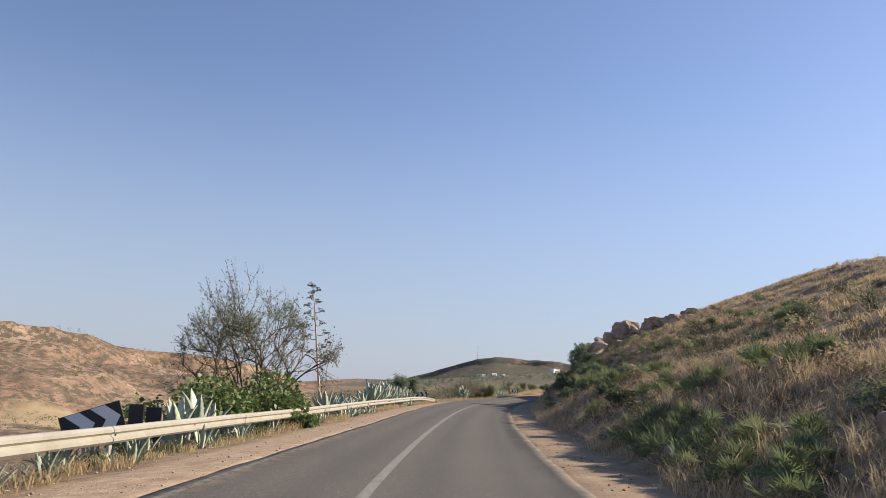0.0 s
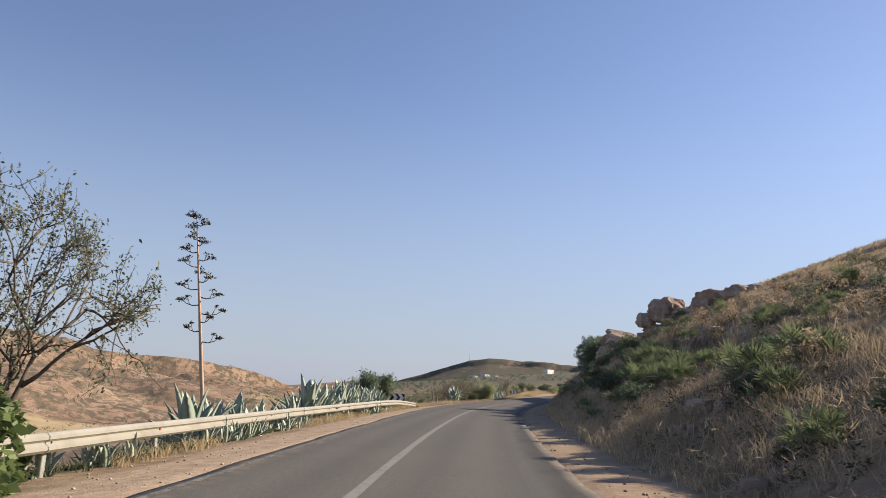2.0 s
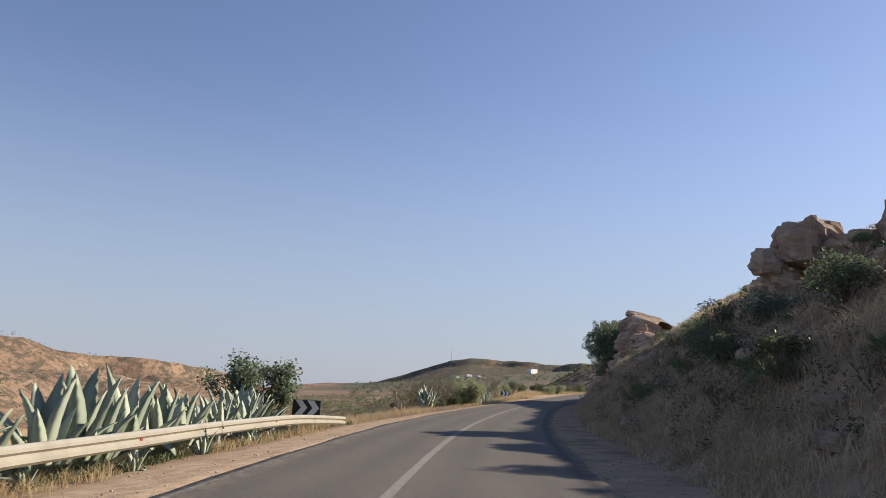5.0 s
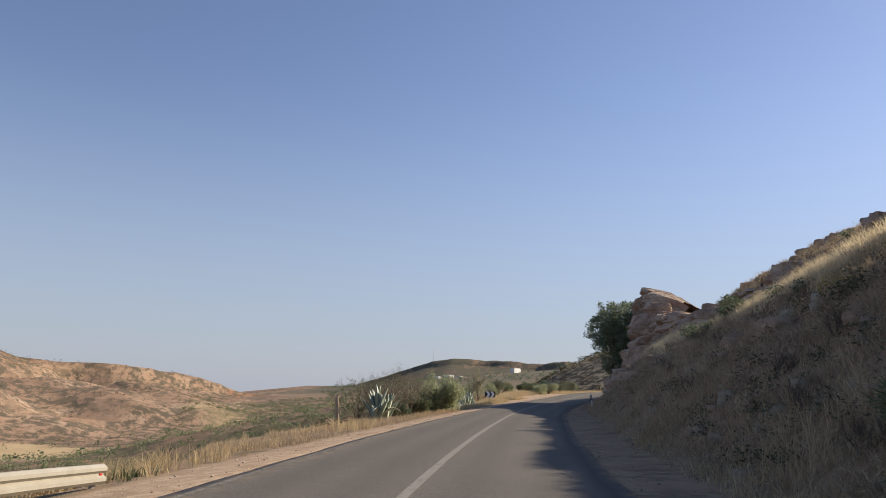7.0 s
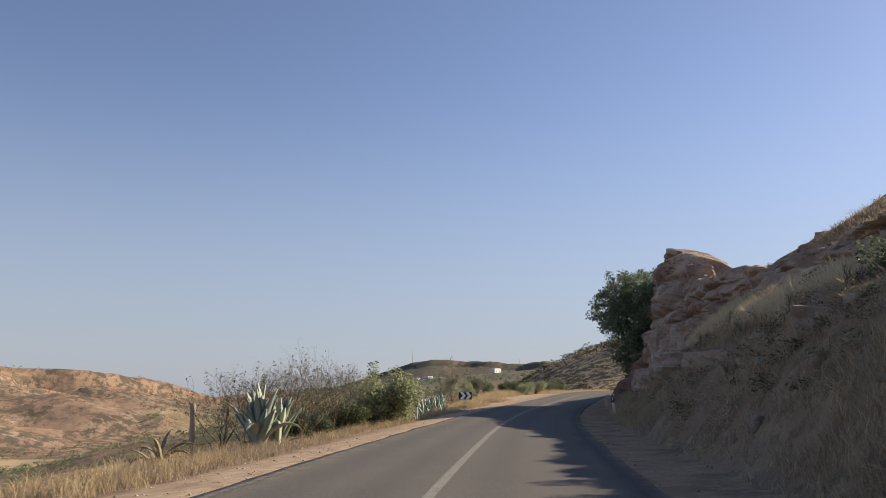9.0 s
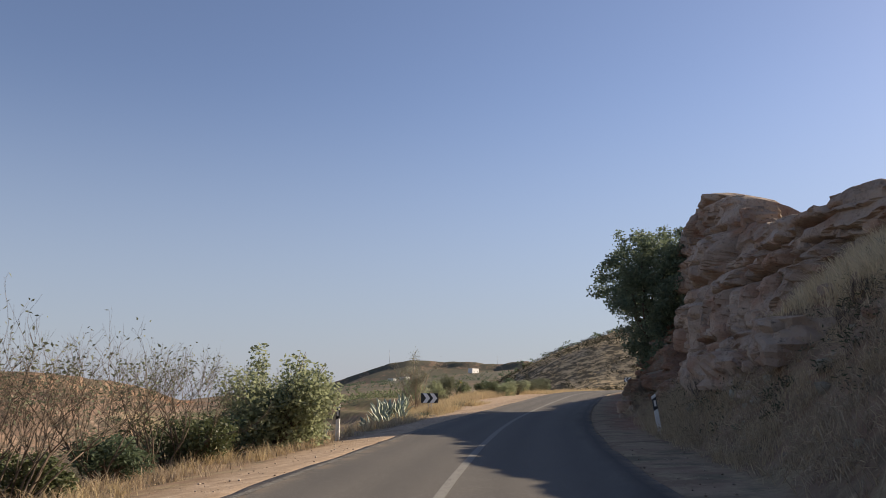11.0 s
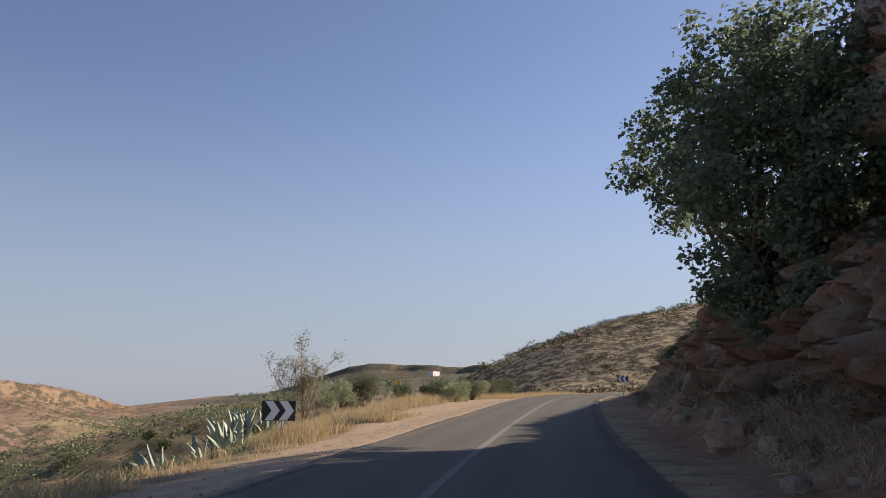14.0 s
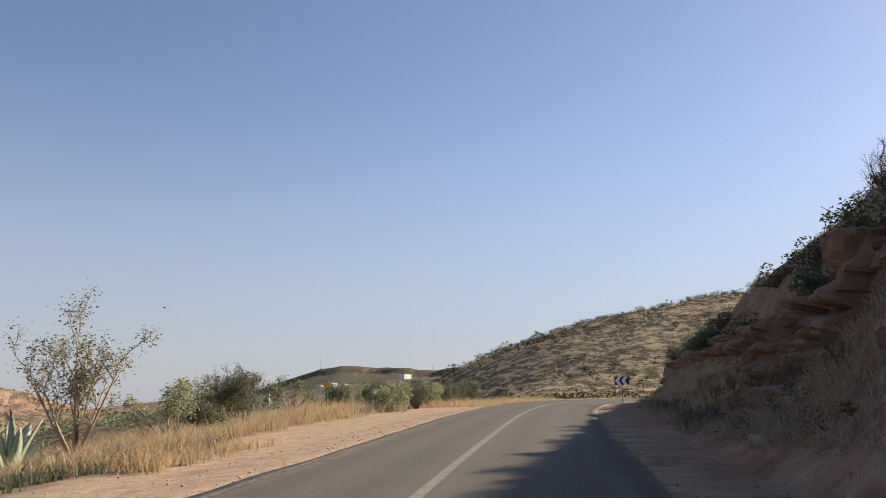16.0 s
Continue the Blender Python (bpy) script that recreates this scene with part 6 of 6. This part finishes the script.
def build_far():
    house(205.4, 888.4, 17, 5, 4.6, "long low white house on the far hillside", 53)
    for x, y, w, h in ((122, 905, 7, 3.4), (131, 880, 9, 3.6), (150, 930, 6, 3.4)):
        house(x, y, w, 7, h, "small white house in the far village", 48)
    # scattered trees and scrub on the valley sides
    rng = np.random.default_rng(33)

    def grove(name, xs, ys, size, material, label, per=26, fine=0.42):
        zs = land(xs, ys)
        n = len(xs)
        k = size * rng.uniform(0.55, 1.25, n)
        d = rng.normal(size=(n, per, 3))
        d /= np.linalg.norm(d, axis=2)[..., None]
        d *= rng.uniform(0.55, 1.0, (n, per, 1))
        c = np.stack([xs, ys, zs + k * 0.75], -1)[:, None, :] + d * (k[:, None, None] * np.array([1.0, 1.0, 0.8]))
        leaf = np.repeat(k, per) * fine
        v, f = leaves_at(c.reshape(-1, 3), leaf, rng, 0.1, 0.8)
        tagged(part(name, quick_mesh(name, v, [f], material), None), label, "trees", kind="stuff")

    n = 900                                                  # olive slope on the left, ahead
    xs, ys = rng.uniform(-60, 60, n), rng.uniform(215, 520, n)
    keep = off_road(xs, ys) < -14
    grove("olive_trees", xs[keep], ys[keep], 1.15, GROVE_LEAF, "olive trees and dark scrub on the valley slope")
    n = 2600                                                  # groves on the valley floor
    xs, ys = rng.uniform(-80, 80, n), rng.uniform(380, 660, n)
    keep = bumps(xs, ys * 1.6, 30, 66) > -0.25
    grove("valley_grove", xs[keep], ys[keep], 1.35, GROVE_LEAF, "green olive groves along the valley floor", 18)
    n = 3400                                                  # terraces just below the road
    xs, ys = rng.uniform(-45, 34, n), rng.uniform(150, 320, n)
    keep = (off_road(xs, ys) < -24) & (bumps(xs, ys * 2.0, 22, 63) > -0.2)
    grove("terrace_bushes", xs[keep], ys[keep], 0.7, GROVE_LEAF, "rows of olive bushes on the terraces below the road", 24, 0.36)
    n = 260
    xs, ys = rng.uniform(-230, 10, n), rng.uniform(150, 520, n)
    keep = (off_road(xs, ys) < -60) & (bumps(xs, ys, 70, 61) > -0.05)
    grove("valley_trees", xs[keep], ys[keep], 1.5, GROVE_LEAF, "dark trees along the valley floor")
    n = 6500
    xs, ys = rng.uniform(70, 270, n), rng.uniform(215, 440, n)
    keep = (np.abs(off_road(xs, np.minimum(ys, 399))) > 14) & (xs > 60 + 0.12 * (ys - 215)) & (bumps(xs, ys * 2.2, 24, 65) > -0.15)
    grove("hill_scrub", xs[keep], ys[keep], 0.92, HILL_SCRUB, "dark scrub dotting the hill past the bend", 14)
    n = 7000                                                  # scrub over the bare hill across the valley
    xs, ys = rng.uniform(-420, 20, n), rng.uniform(330, 760, n)
    keep = (off_road(xs, np.minimum(ys, 399)) < -90) & (bumps(xs, ys, 55, 64) > -0.12)
    grove("hillside_scrub", xs[keep], ys[keep], 0.95, SCRUB_LEAF, "dark scrub speckling the bare hill across the valley", 11)
    n = 5500
    xs, ys = rng.uniform(75, 270, n), rng.uniform(225, 430, n)
    keep = (np.abs(off_road(xs, np.minimum(ys, 399))) > 14) & (xs > 60 + 0.12 * (ys - 215)) & (bumps(xs, ys * 2.2, 24, 65) < 0.1)
    grove("hill_straw", xs[keep], ys[keep], 0.42, STRAW, "pale dry grass tussocks over the hill past the bend", 10)
    n = 1700
    xs, ys = rng.uniform(0, 300, n), rng.uniform(380, 950, n)
    keep = bumps(xs, ys, 120, 62) > -0.1
    grove("far_trees", xs[keep], ys[keep], 1.7, DARK_LEAF, "dark far trees below the mesa", 26)
    for i, (x, y, r, m) in enumerate(((49.2, 206.7, 1.35, DARK_LEAF), (54.2, 205.3, 1.3, GREY_LEAF), (45.0, 207.0, 1.3, OLIVE_LEAF), (47.6, 213.0, 1.5, DARK_LEAF), (58.0, 222.0, 1.7, OLIVE_LEAF), (52.0, 217.0, 1.4, DARK_LEAF), (41.0, 203.0, 1.2, GROVE_LEAF))):
        lumps = lump_crown(random.Random(900 + i), 14, r, r * 1.7, 0.3)
        px = x
        plant("tree", px, y, shrub_meshes(900 + i, lumps, 2600, 0.19, m, 10), "rounded tree standing beyond the bend", "tree", "trees beyond the bend")
    for i, (x, y, h) in enumerate(((203, 1578, 25), (407, 1540, 15))):
        s = empty_at("pylon", x, y, ground_z(x, y))
        tagged(s, "thin grey power mast on the far ridge", "pylon")
        t = Tubes(5)
        t.add([(0, 0, -1), (0, 0, h * 0.5), (0, 0, h)], [0.28, 0.22, 0.14])
        part("mast", t.mesh("mast", RAIL_GREY), None, s)
        part("crossarm", soft_box(-1.4, 1.4, -0.1, 0.1, h - 1.4, h - 1.1, 0.03), RAIL_GREY, s)


build_far()

# ---------------------------------------------------------------- grass
def build_grass():
    rng = np.random.default_rng(101)

    def field(name, y0, y1, d0, d1, clumps, per, tall, wide, lean, material, label, patch=6.0, bare=-0.35, seed=71, radius=0.14, tall_patch=0.5):
        y, d = rng.uniform(y0, y1, clumps), rng.uniform(d0, d1, clumps)
        keep = bumps(y, d, patch, seed, 3) > bare
        y, d = y[keep], d[keep]
        x, yy = on_road(y, d)
        n = len(x)
        r = np.abs(rng.normal(0, radius, (n, per)))
        a = rng.uniform(0, 2 * np.pi, (n, per))
        px, py = (x[:, None] + r * np.cos(a)).ravel(), (yy[:, None] + r * np.sin(a)).ravel()
        h = np.repeat(tall * rng.uniform(0.55, 1.2, n) * (1 + tall_patch * bumps(x, yy, 4, seed + 3, 2)), per)
        roots = np.stack([px, py, land(px, py) - 0.03], -1)
        me = blades_mesh(name, roots, h, wide, lean, material, rng)
        tagged(part(name, me, None), label, "grass", kind="stuff")

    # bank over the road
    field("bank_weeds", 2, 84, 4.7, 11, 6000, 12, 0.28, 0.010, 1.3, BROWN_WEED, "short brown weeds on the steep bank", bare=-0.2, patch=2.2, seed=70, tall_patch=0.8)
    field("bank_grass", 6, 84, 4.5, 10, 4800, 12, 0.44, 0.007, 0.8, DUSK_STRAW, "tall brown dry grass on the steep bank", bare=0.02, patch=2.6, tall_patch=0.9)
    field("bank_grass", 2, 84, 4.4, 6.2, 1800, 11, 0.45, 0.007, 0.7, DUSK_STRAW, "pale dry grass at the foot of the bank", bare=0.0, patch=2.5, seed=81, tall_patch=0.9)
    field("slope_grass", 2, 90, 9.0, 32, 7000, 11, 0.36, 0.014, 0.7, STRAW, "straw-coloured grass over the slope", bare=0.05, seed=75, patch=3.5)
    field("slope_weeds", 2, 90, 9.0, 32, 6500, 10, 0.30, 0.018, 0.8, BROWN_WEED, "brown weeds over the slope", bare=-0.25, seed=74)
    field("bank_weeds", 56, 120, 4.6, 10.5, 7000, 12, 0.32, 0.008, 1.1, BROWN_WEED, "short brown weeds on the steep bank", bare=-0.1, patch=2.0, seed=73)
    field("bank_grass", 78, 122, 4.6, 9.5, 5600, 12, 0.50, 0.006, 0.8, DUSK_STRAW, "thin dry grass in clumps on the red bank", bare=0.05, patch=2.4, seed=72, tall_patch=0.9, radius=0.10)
    field("ledge_grass", 82, 102, 9.0, 11.4, 3600, 12, 0.62, 0.013, 0.55, PALE_STRAW, "pale grass along the ledge under the rocks", bare=-0.45, seed=77)
    field("ledge_grass", 100, 118, 7.9, 10.2, 3000, 12, 0.58, 0.013, 0.55, PALE_STRAW, "pale grass along the ledge under the rocks", bare=-0.4, seed=67)
    field("ridge_grass", 84, 124, 11.5, 24, 2600, 12, 0.42, 0.014, 0.7, BROWN_WEED, "dry grass between the rocks of the ridge", bare=-0.1, seed=69)
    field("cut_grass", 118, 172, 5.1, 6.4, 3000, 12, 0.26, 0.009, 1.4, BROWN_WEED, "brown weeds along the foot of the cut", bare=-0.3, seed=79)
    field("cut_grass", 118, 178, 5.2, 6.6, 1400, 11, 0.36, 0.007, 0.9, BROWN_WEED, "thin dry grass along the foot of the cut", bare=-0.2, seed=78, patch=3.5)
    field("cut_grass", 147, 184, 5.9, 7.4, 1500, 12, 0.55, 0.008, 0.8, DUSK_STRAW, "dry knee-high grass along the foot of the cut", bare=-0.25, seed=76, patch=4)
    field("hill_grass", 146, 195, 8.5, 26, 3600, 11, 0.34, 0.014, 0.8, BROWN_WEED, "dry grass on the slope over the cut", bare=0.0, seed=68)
    # valley verge
    field("slope_weeds", 116, 152, -15, -6.4, 2600, 12, 0.34, 0.014, 0.9, GREY_LEAF, "dull green weeds on the slope below the verge", bare=-0.2, seed=66, patch=4)
    field("verge_grass", 4, 76, -7.2, -4.55, 2300, 13, 0.34, 0.009, 0.8, STRAW, "dry straw grass under the crash barrier", bare=-0.15, seed=83)
    field("verge_grass", 74, 140, -10, -4.8, 2000, 14, 0.42, 0.008, 0.75, STRAW, "golden dry grass along the valley verge", bare=0.0, seed=85, patch=3.5, tall_patch=0.9)
    field("verge_grass", 74, 140, -9, -4.6, 1900, 13, 0.34, 0.008, 1.0, BROWN_WEED, "brown dry grass along the valley verge", bare=-0.1, seed=86)
    field("verge_weeds", 4, 76, -7.2, -4.9, 1900, 12, 0.32, 0.014, 0.9, OLIVE_LEAF, "green weeds under the crash barrier", bare=-0.1, seed=87)
    field("layby_grass", 138, 152, -14, -5.3, 1700, 14, 0.55, 0.010, 0.6, STRAW, "tall golden grass beyond the lay-by", bare=-0.2, seed=92, tall_patch=0.8)
    field("layby_grass", 150, 200, -17, -8.0, 2500, 12, 0.72, 0.011, 0.6, STRAW, "tall golden grass beyond the lay-by", bare=-0.15, seed=89)
    field("layby_weeds", 138, 196, -17, -7.6, 2200, 13, 0.5, 0.011, 0.7, DUSK_STRAW, "brown dry weeds beyond the lay-by", bare=-0.2, seed=90)
    field("far_grass", 178, 206, -12, -3.4, 1300, 12, 0.4, 0.014, 0.6, STRAW, "golden grass at the far verge", bare=-0.4, seed=91)




def build_gravel():
    """Loose small stones scattered over both verges."""
    rng = np.random.default_rng(55)
    corners = np.array([(1, 0, 0), (-1, 0, 0), (0, 1, 0), (0, -1, 0), (0, 0, 1), (0, 0, -1)], float)
    sides = np.array([(0, 2, 4), (2, 1, 4), (1, 3, 4), (3, 0, 4), (2, 0, 5), (1, 2, 5), (3, 1, 5), (0, 3, 5)])
    for d0, d1, n, mat, label in ((-4.6, -2.4, 5000, PEBBLE, "pale loose gravel on the sandy verge"), (3.0, 5.6, 6500, DARK_PEBBLE, "brown loose gravel at the foot of the bank"),
                                  (-9.0, -2.4, 1200, PEBBLE, "pale loose gravel over the lay-by")):
        y = rng.uniform(138, 185, n) if d0 < -6 else rng.uniform(3, 170, n)
        x, yy = on_road(y, rng.uniform(d0, d1, n))
        size = 0.008 + 0.03 * rng.uniform(0, 1, n) ** 6
        v = corners[None] * rng.uniform(0.6, 1.2, (n, 6, 1)) * size[:, None, None] * np.array([1, 1, 0.7])
        a = rng.uniform(0, 6.28, n)
        c, s = np.cos(a)[:, None], np.sin(a)[:, None]
        v = np.stack([v[..., 0] * c - v[..., 1] * s, v[..., 0] * s + v[..., 1] * c, v[..., 2]], -1)
        v = v + np.stack([x, yy, land(x, yy) + 0.3 * size], -1)[:, None]
        f = (np.arange(n)[:, None, None] * 6 + sides[None]).reshape(-1, 3)
        tagged(part("gravel", quick_mesh("gravel", v.reshape(-1, 3), [f], mat), None), label, "gravel", kind="stuff")


PEBBLE = make_leaf("pale_pebble", (0.26, 0.19, 0.135), (0.60, 0.50, 0.40), 0.9, 0.1, 0)
DARK_PEBBLE = make_leaf("brown_pebble", (0.15, 0.105, 0.075), (0.42, 0.33, 0.25), 0.9, 0.1, 0)
build_grass()
build_gravel()
